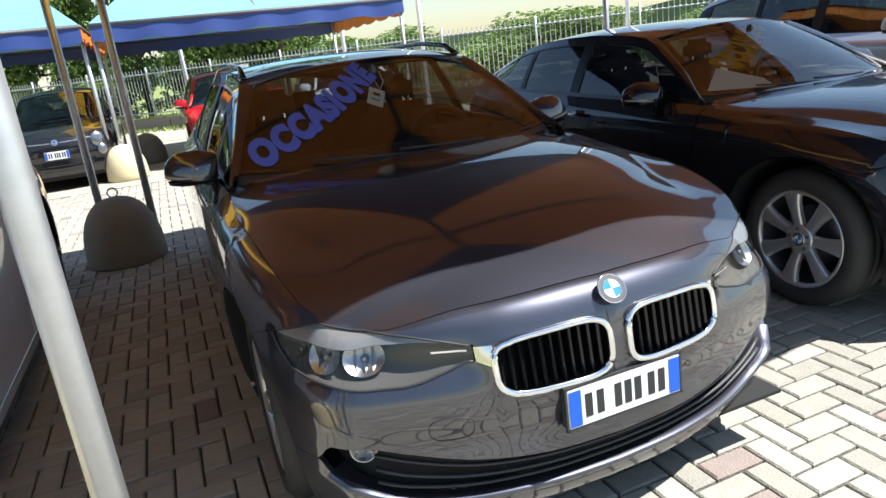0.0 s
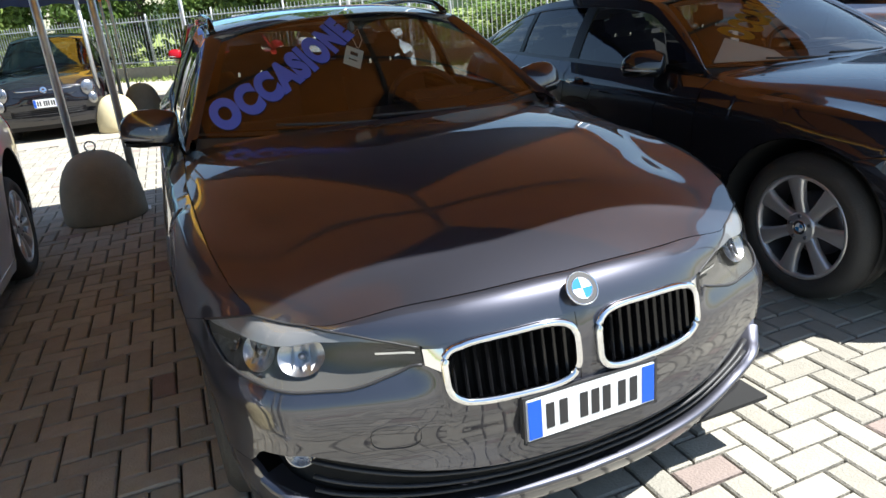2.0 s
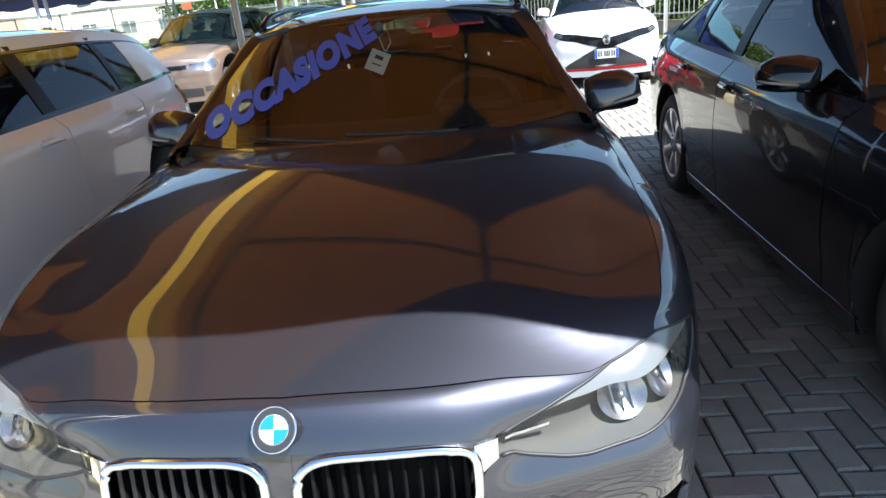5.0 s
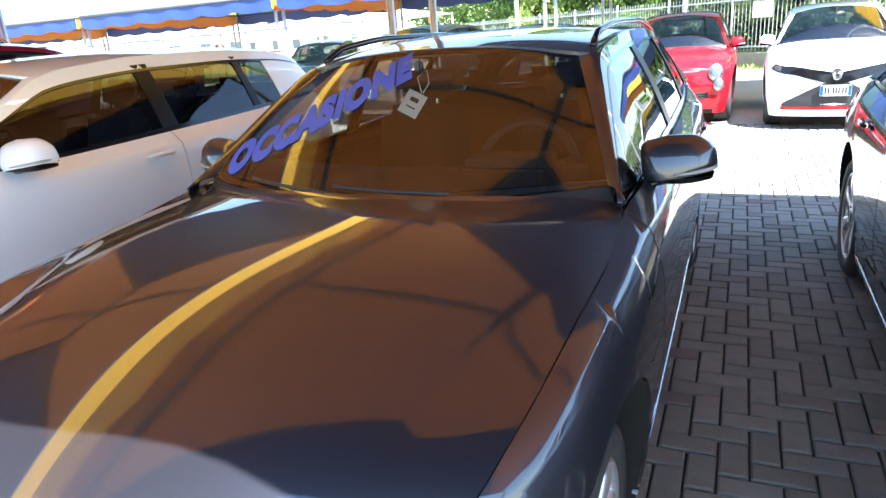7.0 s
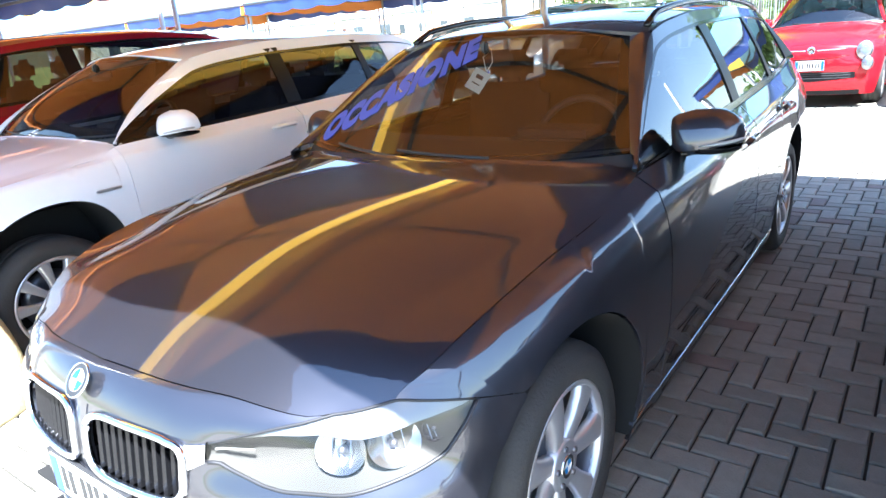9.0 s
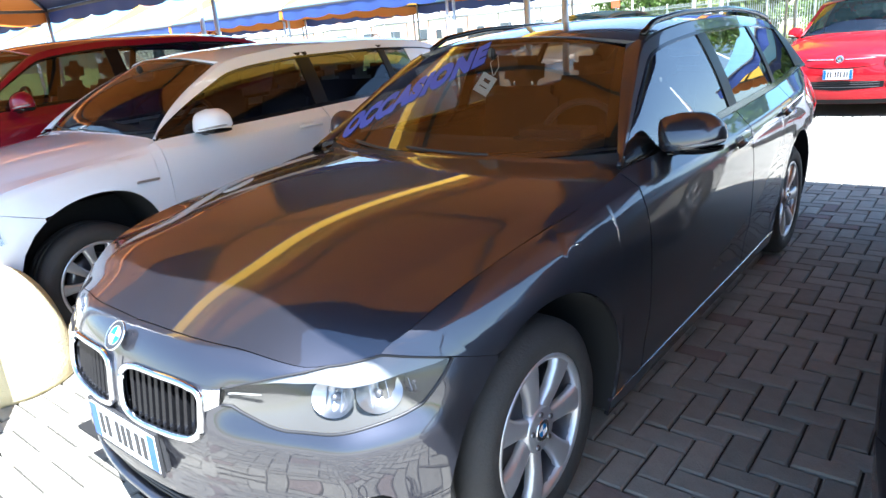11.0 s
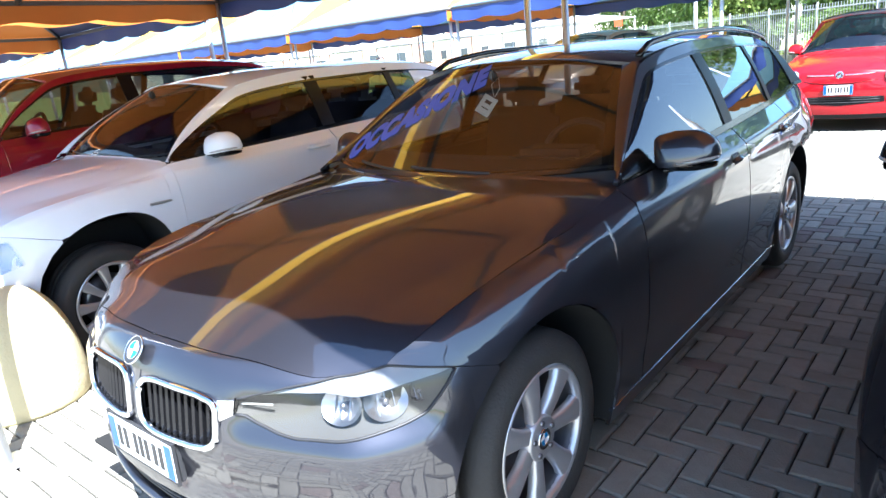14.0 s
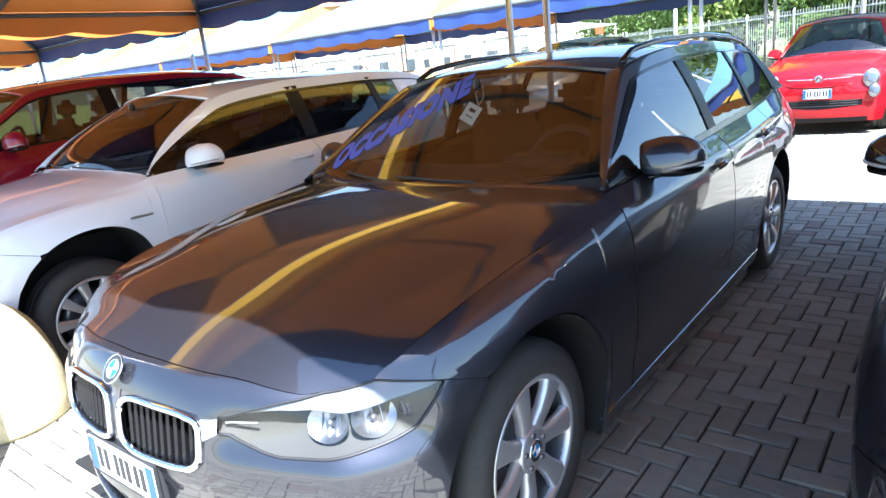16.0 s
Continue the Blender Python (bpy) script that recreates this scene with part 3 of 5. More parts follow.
def seat(parent, x, y, m_seat, high=1.12):
    """A front seat: cushion, backrest, headrest on two rods."""
    s = part("seat", box_bm(x, y, 0.50, 0.50, 0.52, 0.16, 0.05), m_seat, parent, smooth=True)
    part("backrest", box_bm(x, y + 0.34, 0.80, 0.48, 0.14, 0.62, 0.06, rot=Matrix.Rotation(radians(-14), 4, "X"), seg=3), m_seat, s, smooth=True)
    part("headrest", box_bm(x, y + 0.44, high + 0.06, 0.26, 0.10, 0.17, 0.045, rot=Matrix.Rotation(radians(-8), 4, "X"), seg=3), m_seat, s, smooth=True)
    bm = bmesh.new()
    for dx in (-.06, .06):
        box_bm(x + dx, y + .43, high - .05, .012, .012, .12, bm=bm)
    part("headrest_rods", bm, M_chrome, s)


def interior(car, wheel_x=0.36, m_seat=None):
    m_seat = m_seat or M_seat
    # tub
    bm = box_bm(0, 2.6, 0.27, 1.50, 2.5, 0.08)
    part("floor_pan", bm, M_dark, car)
    for sx in (-1, 1):
        part("door_lining", box_bm(sx * .765, 2.35, 0.62, 0.05, 1.9, 0.60, 0.02), M_cabin, car)
    A = np.array([[a * .74, 1.40 + .14 * a * a, .955 - .0 * a] for a in np.linspace(-1, 1, 15)])
    rows = [A, A + [0, .20, .030], A + [0, .36, .020], A + [0, .44, -.06], A * [.98, 1, 1] + [0, .42, -.30]]
    G = np.stack(rows, 1)
    panel("dashboard", G, M_cabin, car, gap=0, lip=0.02)
    v, f = tube([(wheel_x + .185 * math.cos(q), 1.93 + .07 * math.sin(q), .93 + .165 * math.sin(q)) for q in np.linspace(0, 2 * math.pi, 28, endpoint=False)], .015, 8, True)
    st = mesh_ob("steering_wheel", v, f, M_plast, car)
    part("steering_hub", box_bm(wheel_x, 1.915, .925, .15, .05, .12, .02, rot=Matrix.Rotation(radians(-22), 4, "X")), M_plast, st)
    for a in (0.25, math.pi - .25, 1.5 * math.pi):
        v, f = tube([(wheel_x + .06 * math.cos(a), 1.92 + .02 * math.sin(a), .925 + .05 * math.sin(a)), (wheel_x + .18 * math.cos(a), 1.93 + .07 * math.sin(a), .93 + .16 * math.sin(a))], .013, 6)
        mesh_ob("steering_spoke", v, f, M_plast, st)
    part("binnacle", box_bm(wheel_x, 1.76, .985, .34, .2, .07, .03), M_cabin, car)
    seat(car, .37, 2.25, m_seat)
    seat(car, -.37, 2.25, m_seat)
    b = part("rear_bench", box_bm(0, 3.15, .50, 1.28, .48, .18, .05), m_seat, car, smooth=True)
    part("backrest", box_bm(0, 3.46, .80, 1.28, .14, .58, .05, rot=Matrix.Rotation(radians(-14), 4, "X")), m_seat, b, smooth=True)
    for x in (-.40, 0, .40):
        part("headrest", box_bm(x, 3.56, 1.14, .24, .09, .13, .04), m_seat, b, smooth=True)
    bm = box_bm(0, 1.86, 1.275, .24, .035, .065, .016)
    mi = part("rear_view_mirror", bm, M_plast, car, smooth=True)
    part("mirror_arm", box_bm(0, 1.845, 1.318, .03, .03, .05, .008), M_plast, mi)
    part("headlining", box_bm(0, 3.2, 1.345, 1.0, 2.1, .01), mat_lining, car)


mat_lining = mat("headlining_grey", (0.30, 0.29, 0.27), 0.9, vary=0.1)


def door_mirror(car, sx, y, x, z, material, white_strip=True):
    """A door mirror: wedge-shaped painted cap, black base and stalk, lamp strip and glass."""
    n, x = 28, x - .010
    half = pchip([0, .12, .45, .75, .92, 1], [.100, .110, .108, .094, .070, .0])          # half width from the flat base up to the crown
    fro = pchip([0, .10, .45, .80, 1], [.070, .074, .066, .042, .0])
    lean = pchip([0, .5, 1], [.010, .0, -.034])

    def skin(v_, c, s_):
        """A point of the cap: v_ runs up, (c, s_) round it; the front bulges, the back is cut off flat."""
        w_ = float(half(v_))
        dx = w_ * np.sign(c) * abs(c) ** .62 + float(lean(v_))
        dy = -float(fro(v_)) * abs(s_) ** .75 if s_ < 0 else .030 * abs(s_) ** .5 * min(1, w_ / .05)
        return (sx * (x + dx), y + .030 * (dx / .12 + 1) ** 2 * .42 + dy, z - .044 + .126 * v_ + .016 * dx / .12)
    V = np.sin(np.linspace(0, math.pi / 2, 14))
    verts = [skin(v_, math.cos(2 * math.pi * q / n), math.sin(2 * math.pi * q / n)) for v_ in V for q in range(n)]
    faces = [(i * n + q, (i + 1) * n + q, (i + 1) * n + (q + 1) % n, i * n + (q + 1) % n)[::-sx] for i in range(len(V) - 1) for q in range(n)]
    mi = mesh_ob("door_mirror", verts, faces, material, car)
    G = [[np.array(skin(0, math.cos(q), math.sin(q))) * [1, 1, 0] * k_ + np.array([sx * x, y + .01, 0]) * (1 - k_) + [0, 0, z - .044 - d] for k_, d in ((.99, -.002), (.96, .012), (.6, .022), (.05, .024))] for q in np.linspace(0, 2 * math.pi, 25)]
    G = np.array(G)
    panel("mirror_base", G, M_gloss, mi, gap=0, lip=0, flip=False)
    v, f = tube([(sx * (x - .185), y + .035, z - .105), (sx * (x - .10), y + .010, z - .078), (sx * (x - .03), y - .002, z - .062)], [.034, .026, .020], 10, flat=.5)
    mesh_ob("mirror_arm", v, f, M_gloss, mi)
    if white_strip:
        v, f = tube([np.array(skin(.085, math.cos(q), math.sin(q))) + [0, -.001, 0] for q in np.linspace(radians(-92), radians(-8), 10)], [.003, .005, .006, .006, .006, .006, .006, .006, .005, .003], 8)
        mesh_ob("indicator_strip", v, f, M_strip, mi)
    G = [[(sx * (x + float(half(v_)) * .86 * a_ + float(lean(v_))), skin(v_, a_ * .999, math.sqrt(1 - (a_ * .999) ** 2))[1] + .004, z - .044 + .126 * v_) for v_ in (.08, .35, .62, .84)] for a_ in np.linspace(-.96, .96, 9)]
    panel("mirror_glass", np.array(G), M_chrome, mi, gap=0, lip=.003)
    return mi


def offset_shell(s, z, d):
    P = shell(s, z)
    e = 0.01
    T = f_out(np.abs(s) + e) - f_out(np.abs(s) - e)
    ln = np.maximum(np.hypot(T[..., 0], T[..., 1]), 1e-9)
    sg = np.sign(s) + (np.asarray(s) == 0)
    N = np.stack([T[..., 1] / ln * sg, -T[..., 0] / ln, 0 * ln], -1)
    d = np.asarray(d, float)
    return P + N * (d[..., None] if d.ndim else d)


def front_patch(s0, s1, lo, hi, d, ns=16, nz=6, side=1):
    s = np.linspace(s0, s1, ns)
    a, b = np.asarray(lo(s), float) + 0 * s, np.asarray(hi(s), float) + 0 * s
    z = a[:, None] + (b - a)[:, None] * (1 - (1 - np.linspace(0, 1, nz)) ** 2)
    return offset_shell(np.repeat(s[:, None], nz, 1) * side, z, d)


LAMP_END = 5.59
open_lo = pchip([0, 1.0, 1.55, 1.74, 1.80, 1.95, 2.05, 2.2, 2.4, 2.6, 2.85, 3.4, 3.9, 4.3, 4.8, 5.03, 5.19, 5.36, 5.51, LAMP_END],
                [.518, .518, .525, .550, .608, .628, .627, .616, .604, .593, .587, .588, .593, .600, .610, .620, .640, .666, .691, .704])
_hi = pchip([0, 1.0, 1.6, 1.8, 1.95, 2.25, 2.4, 2.53, 2.64, 2.76, 2.89, 3.02],
            [.682, .680, .672, .668, .666, .682, .691, .699, .704, .708, .713, float(top_z(3.02))])


def open_hi(s):
    """Upper edge of the grille and lamp openings; the lamps reach up to the bonnet edge and end in a point."""
    s = np.asarray(s, float)
    end = float(top_z(5.0)) - (float(top_z(5.0)) - .706) * np.clip((s - 5.0) / (LAMP_END - 5.0), 0, 2) ** 1.5
    return np.where(s < 3.02, _hi(s), np.where(s < 5.0, top_z(s), end))


def wing_seam(s):
    """Height of the joint between bumper and wing, from the lamp's tip to the wheel arch."""
    return .704 - (np.asarray(s, float) - LAMP_END) / (float(s_of_y(.548)) - LAMP_END) * .034


low_lo = pchip([0, 2, 3, 3.6, 4.3, 4.62, 20], [.235, .24, .262, .30, .335, .385, .385])
low_hi = pchip([0, 1, 2, 3, 3.6, 4.3, 4.62, 20], [.335, .34, .36, .405, .43, .432, .387, .387])


def kidney_front(car, paint_m):
    """Nose of the estate: bumper, twin oval grilles, lamps, lower intake, plate, badge."""
    sb = float(s_of_y(0.548))
    s = np.unique(np.concatenate([np.linspace(-sb, sb, 121), [-LAMP_END, LAMP_END, -4.62, 4.62, -1.8, 1.8]]))
    y0 = f_out(np.abs(s))[:, 1]
    a = np.abs(s)
    bot = np.where(y0 > ARCH_Y[0] - ARCH_R, np.minimum(sill(y0, .165), .386), .165)
    keep = y0 < ARCH_Y[0] - ARCH_R + .002
    G = shell(s[keep][:, None] + 0 * np.zeros(7), zrows(bot[keep], low_lo(a[keep]), s[keep], 7))
    panel("lower_bumper", G, paint_m, car, gap=0)
    up = np.where(a < LAMP_END, open_lo(a), wing_seam(a))
    lowe = np.maximum(low_hi(a), np.where(y0 > ARCH_Y[0] - ARCH_R, sill(y0, .165), 0))
    G = shell(s[:, None] + 0 * np.zeros(26), zrows(lowe, np.maximum(up, lowe), s, 26))
    b = panel("front_bumper", G, paint_m, car, gap=0)
    # tow-eye cover seam
    ring = [offset_shell(np.array(-2.35 + .27 * math.cos(q) * abs(math.cos(q)) ** -.3), np.array(.462 + .034 * math.sin(q) * abs(math.sin(q)) ** -.3), .0008)
            for q in np.linspace(0.05, 2 * math.pi + .05, 26, endpoint=False)]
    v, f = tube(ring, .0012, 5, True)
    mesh_ob("tow_cover_seam", v, f, M_ink, b)
    s = np.linspace(-3.02, 3.02, 45)
    G = shell(s[:, None] + 0 * np.zeros(10), zrows(open_hi(np.abs(s)), top_z(s), s, 10))
    panel("nose_panel", G, paint_m, car, gap=.0015)
    G = front_patch(-.11, .11, lambda q: open_lo(np.abs(q)) - .004, lambda q: open_hi(np.abs(q)) + .004, -.002, 7, 8)
    panel("grille_bar", G, paint_m, car, gap=0)
    # kidneys
    for sx in (-1, 1):
        G = front_patch(.03, 1.80, lambda q: open_lo(q) - .03, lambda q: open_hi(q) + .03, -.075, 14, 6, sx)
        k = panel("kidney_grille", G, M_dark, car, gap=0, lip=.0)
        c0, c1 = .145, 1.735
        ring, ring2 = [], []
        for q in np.linspace(0, 2 * math.pi, 56, endpoint=False):
            e = 2 / 4.0
            u = np.sign(math.cos(q)) * abs(math.cos(q)) ** e
            w = np.sign(math.sin(q)) * abs(math.sin(q)) ** e
            ss = (c0 + c1) / 2 + (c1 - c0) / 2 * u
            zc = (float(open_lo(ss)) + float(open_hi(ss))) / 2 if ss < 1.5 else .597 + (ss - 1.5) * .03
            hh = (.074 if w > 0 else .074) - .004 * u
            ring.append(offset_shell(np.array(ss * sx), np.array(zc + hh * w), .003))
        v, f = tube(ring, .0098, 8, True)
        mesh_ob("chrome_surround", v, f, M_chrome, k)

        def frame_edge(q, up):
            """Height of the grille frame at outline place q, upper or lower run."""
            q = np.asarray(q, float)
            u = np.clip((q - (c0 + c1) / 2) / ((c1 - c0) / 2), -1, 1)
            zc = np.where(q < 1.5, (open_lo(q) + open_hi(q)) / 2, .597 + (q - 1.5) * .03)
            return zc + up * (.074 - .004 * u) * np.sqrt(np.sqrt(1 - np.abs(u) ** 4))
        panel("grille_cheek", front_patch(.06, 1.93, lambda q: frame_edge(q, 1), lambda q: np.maximum(open_hi(q), frame_edge(q, 1)) + .006, -.004, 60, 5, sx), paint_m, k, gap=0, lip=0)
        panel("grille_cheek", front_patch(.06, 1.93, lambda q: np.minimum(open_lo(q), frame_edge(q, -1)) - .006, lambda q: frame_edge(q, -1), -.004, 60, 5, sx), paint_m, k, gap=0, lip=0)
        for i in range(11):
            ss = .26 + 1.38 * i / 10
            edge = 1 - max(0, abs((ss - .94) / .80)) ** 5 * .35
            zl, zh = .594 - .070 * edge, .602 + .070 * edge
            a0 = [offset_shell(np.array((ss + o) * sx), np.array(z), d) for z in (zl, zh) for o, d in ((-.022, -.055), (-.022, -.012), (0, -.006), (.022, -.012), (.022, -.055))]
            mesh_ob("grille_slat", a0, [(0, 1, 6, 5), (1, 2, 7, 6), (2, 3, 8, 7), (3, 4, 9, 8)], M_gloss, k, smooth=False)
    # lamps
    for sx in (-1, 1):
        lamp = panel("headlight", front_patch(1.95, LAMP_END - .01, open_lo, open_hi, -.001, 60, 18, sx), M_lens, car, gap=.001, lip=.006, label="clear headlight with grey bezel")
        lamp.visible_shadow = False
        deep = pchip([1.95, 2.2, 3, 4, 4.8, LAMP_END], [.012, .02, .045, .050, .032, .006])
        s = np.linspace(1.95, LAMP_END - .02, 40)
        lo, hi = open_lo(s) - .006, open_hi(s)
        t = 1 - (1 - np.linspace(0, 1, 14)) ** 2.2
        z = lo[:, None] + (hi - lo)[:, None] * t
        D = deep(s)[:, None] * (np.sin(np.pi * np.clip(t * 1.0, 0, 1)) ** .6)[None] + .004
        panel("lamp_bezel", offset_shell(np.repeat(s[:, None], 14, 1) * sx, z, -D), M_lampgrey, lamp, gap=0, lip=0)
        for ss, zz, r in ((3.36, .650, .047), (4.52, .655, .047), (5.12, .664, .026)):
            c = offset_shell(np.array(ss * sx), np.array(zz), -.021)
            nrm = (Vector(offset_shell(np.array(ss * sx), np.array(zz), .1)) - Vector(c) + Vector((0, 0, .065))).normalized()
            m = Matrix.Translation(c) @ nrm.to_track_quat("Z", "Y").to_matrix().to_4x4()
            v, f = lathe([(-.020, 0), (-.019, r * .22), (-.016, r * .45), (-.010, r * .70), (-.003, r * .90), (.000, r)], 30, "z")
            bowl = mesh_ob("lamp_reflector", [m @ Vector((p[0] * 1.16, p[1], p[2])) for p in v], f, M_lampin, lamp)
            v, f = lathe([(-.020, r * .20), (-.006, r * .18), (-.002, r * .12), (-.001, 0)], 14, "z")
            mesh_ob("bulb_cap", [m @ Vector(p) for p in v], f, M_alloy_d, bowl)
            for k in (-.42, 0, .42):                                  # upright ribs across the dish
                bm = box_bm(k * r, -r * .1, -.010, .0016, r * 1.15, .010)
                bm.transform(m)
                part("reflector_rib", bm, M_lampin, bowl)
        band = pchip([2.1, 2.5, 3.0, 3.6, 4.3, 5.0, 5.4, LAMP_END], [.002, .014, .033, .043, .047, .044, .022, .002])
        G = front_patch(2.1, LAMP_END - .03, lambda q: open_hi(q) - band(q), lambda q: open_hi(q) - .001, -.007, 50, 9, sx)
        panel("lamp_brow", G, M_brow, lamp, gap=0, lip=.012)
        q = np.linspace(1.97, LAMP_END, 60)
        v, f = tube(offset_shell(q * sx, open_lo(q) - .001, .0005), .0038, 6)
        mesh_ob("lamp_seal", v, f, M_ink, lamp)
        v, f = tube(offset_shell(q * sx, open_hi(q) - .001, -.001), .0030, 6)
        mesh_ob("lamp_seal", v, f, M_ink, lamp)
        G = front_patch(2.02, 2.42, lambda q: .648 + .010 * (q - 2), lambda q: .653 + .010 * (q - 2), -.006, 6, 3, sx)
        panel("lamp_strip", G, M_chrome, lamp, gap=0, lip=.004)
        G = front_patch(1.72, 1.94, lambda q: .606 + .09 * (q - 1.72), lambda q: .662 + 0 * q, .001, 5, 5, sx)
        panel("chrome_bridge", G, M_chrome, car, gap=0, lip=.006)
        # fog lamp in the intake
        c = offset_shell(np.array(3.80 * sx), np.array(.402), -.045)
        nrm = Vector((sx * .35, -1, 0)).normalized()
        m = Matrix.Translation(c) @ nrm.to_track_quat("Z", "Y").to_matrix().to_4x4()
        v, f = lathe([(-.02, 0), (-.012, .016), (.004, .031), (.008, .034), (.0, .038)], 28, "z")
        fg = mesh_ob("fog_lamp", [m @ Vector(p) for p in v], f, M_lampin, car)
        v, f = lathe([(.014, 0), (.011, .020), (.005, .033)], 28, "z")
        mesh_ob("fog_lens", [m @ Vector(p) for p in v], f, M_lens, fg)
    G = front_patch(-4.62, 4.62, lambda q: low_lo(np.abs(q)) - .02, lambda q: low_hi(np.abs(q)) + .02, -.07, 40, 4)
    intake = panel("lower_intake", G, M_dark, car, gap=0, lip=0)
    for zf in (.22, .5, .78):
        ss = np.linspace(-3.5, 3.5, 30)
        zz = low_lo(np.abs(ss)) + (low_hi(np.abs(ss)) - low_lo(np.abs(ss))) * zf
        v, f = tube(offset_shell(ss, zz, -.022), .008, 6, flat=.6)
        mesh_ob("intake_bar", v, f, M_plast, intake)
    s = np.linspace(-4.4, 4.4, 45)
    lw = low_lo(np.abs(s))
    G = np.stack([offset_shell(s, lw, -.060), offset_shell(s, lw + .003, -.020), offset_shell(s, lw + .003, .008), offset_shell(s, lw - .006, .014), offset_shell(s, lw - .022, .004)], 1)
    panel("bumper_ledge", G, paint_m, car, gap=0, lip=0, axis_z=.1)
    # Unseen tray added so no sun leaks down through the nose openings.
    part("undertray", box_bm(0, .44, .180, 1.40, .66, .012), M_dark, car)
    # plate on its backing
    bk = box_bm(0, 0.014, .456, .372, .022, .118, .006)
    part("plate_mount", bk, M_plast, car)
    plate(car, Matrix.Translation((0.0, -.001, .456)) @ Matrix.Rotation(radians(88), 4, "X"))
    roundel(car, Matrix.Translation((0, .0415, .7345)) @ Matrix.Rotation(radians(52), 4, "X"), .041)


def plain_front(car, paint_m, style):
    """Nose of the other cars: bumper with lamps, intake, plate and badge set into it."""
    sb = float(s_of_y(0.548))
    s = np.linspace(-sb, sb, 49)
    y0 = f_out(np.abs(s))[:, 1]
    a = np.abs(s)
    bot = np.where(y0 > ARCH_Y[0] - ARCH_R, sill(y0, .165), .165)
    up = np.where(a < 5.0, top_z(s), np.where(a < LAMP_END, open_hi(a), wing_seam(a)))
    up = np.maximum(np.minimum(up, top_z(s)), bot)
    G = shell(s[:, None] + 0 * np.zeros(16), zrows(bot, up, s, 16))
    panel("front_bumper", G, paint_m, car)
    P = front_patch
    if style == "round":                                              # small retro hatchback
        for sx in (-1, 1):
            for ss, zz, r, nm in ((3.15, .672, .100, "headlight"), (3.50, .528, .070, "fog_lamp")):
                c = offset_shell(np.array(ss * sx), np.array(zz), .055)
                nrm = Vector((sx * .42, -1, .22)).normalized()
                m = Matrix.Translation(c) @ nrm.to_track_quat("Z", "Y").to_matrix().to_4x4()
                v, f = lathe([(.02, 0), (.022, r * .55), (.016, r * .88), (.006, r * .93), (.010, r), (-.03, r * 1.05)], 28, "z")
                h = mesh_ob(nm, [m @ Vector(p) for p in v], f, M_lampin, car)
                v, f = lathe([(.028, 0), (.024, r * .5), (.012, r * .9)], 28, "z")
                mesh_ob("lamp_lens", [m @ Vector(p) for p in v], f, M_lens, h)
        gr = panel("grille", P(-2.75, 2.75, lambda q: .335 + .012 * np.abs(q), lambda q: .450 - .004 * np.abs(q), .004, 24, 4), M_pillar, car, gap=0)
        for zz in (.375, .405, .43):
            v, f = tube([offset_shell(np.array(q), np.array(zz), .006) for q in np.linspace(-2.5, 2.5, 21)], .004, 5)
            mesh_ob("grille_bar", v, f, M_plast, gr)
        v, f = tube([offset_shell(np.array(q), np.array(.592 + .006 * q * q), .001) for q in np.linspace(-2.3, 2.3, 25)], .005, 6)
        mesh_ob("shut_line", v, f, M_pillar, car)
        panel("chin", P(-3.2, 3.2, lambda q: .168 + 0 * q, lambda q: .225 + 0 * q, .004, 24, 3), M_pillar, car, gap=0)
        for sx in (-1, 1):
            v, f = tube([offset_shell(np.array(q * sx), np.array(.690 + .004 * q), .006) for q in np.linspace(.35, 2.1, 8)], .008, 6)
            mesh_ob("chrome_whisker", v, f, M_chrome, car)
        roundel(car, Matrix.Translation(shell(np.array(0.), np.array(.692))) @ Matrix.Rotation(radians(75), 4, "X"), .05, True)
        plate(car, Matrix.Translation((0, -.010, .525)) @ Matrix.Rotation(radians(90), 4, "X"))
    elif style == "cross":                                            # small car with a dark cross on its nose
        for sx in (-1, 1):
            arm = panel("cross_arm", P(.0, 5.2, lambda q: np.minimum(.635 + .030 * q, top_z(q) - .002) - .125 + .013 * q, lambda q: np.minimum(.635 + .030 * q, top_z(q) - .002), .005, 26, 5, sx), M_gloss, car, gap=0)
            panel("headlight", P(3.6, 5.0, lambda q: np.minimum(.66 + .02 * q, top_z(q)) - .058, lambda q: np.minimum(.66 + .02 * q, top_z(q)) - .012, .008, 10, 4, sx), M_lampgrey, arm, gap=0)
        panel("grille", P(-3.2, 3.2, lambda q: .275 + 0 * q, lambda q: .585 - .070 * np.abs(q) - .004 * q * q, .004, 26, 8), M_plast, car, gap=0)
        panel("red_lip", P(-3.3, 3.3, lambda q: .250 + 0 * q, lambda q: .285 + 0 * q, .010, 26, 3), M_red, car, gap=0)
        roundel(car, Matrix.Translation(offset_shell(np.array(0.), np.array(.625), .010)) @ Matrix.Rotation(radians(80), 4, "X"), .062, True)
        plate(car, Matrix.Translation((0, -.014, .46)) @ Matrix.Rotation(radians(90), 4, "X"))
    else:
        for sx in (-1, 1):
            h = panel("headlight", P(2.0, 5.30, lambda q: .59 - .018 * np.clip(q - 2, 0, 2) + .045 * np.clip(q - 4.2, 0, 2), lambda q: np.minimum(.655 + .02 * (q - 2), .708), .003, 22, 6, sx), M_lens, car, gap=0, lip=.012)
            h.visible_shadow = False
            panel("lamp_reflector", P(2.02, 5.25, lambda q: .592 - .018 * np.clip(q - 2, 0, 2) + .045 * np.clip(q - 4.2, 0, 2), lambda q: np.minimum(.652 + .02 * (q - 2), .702), .0012, 22, 6, sx), M_lampin, h, gap=0, lip=0)
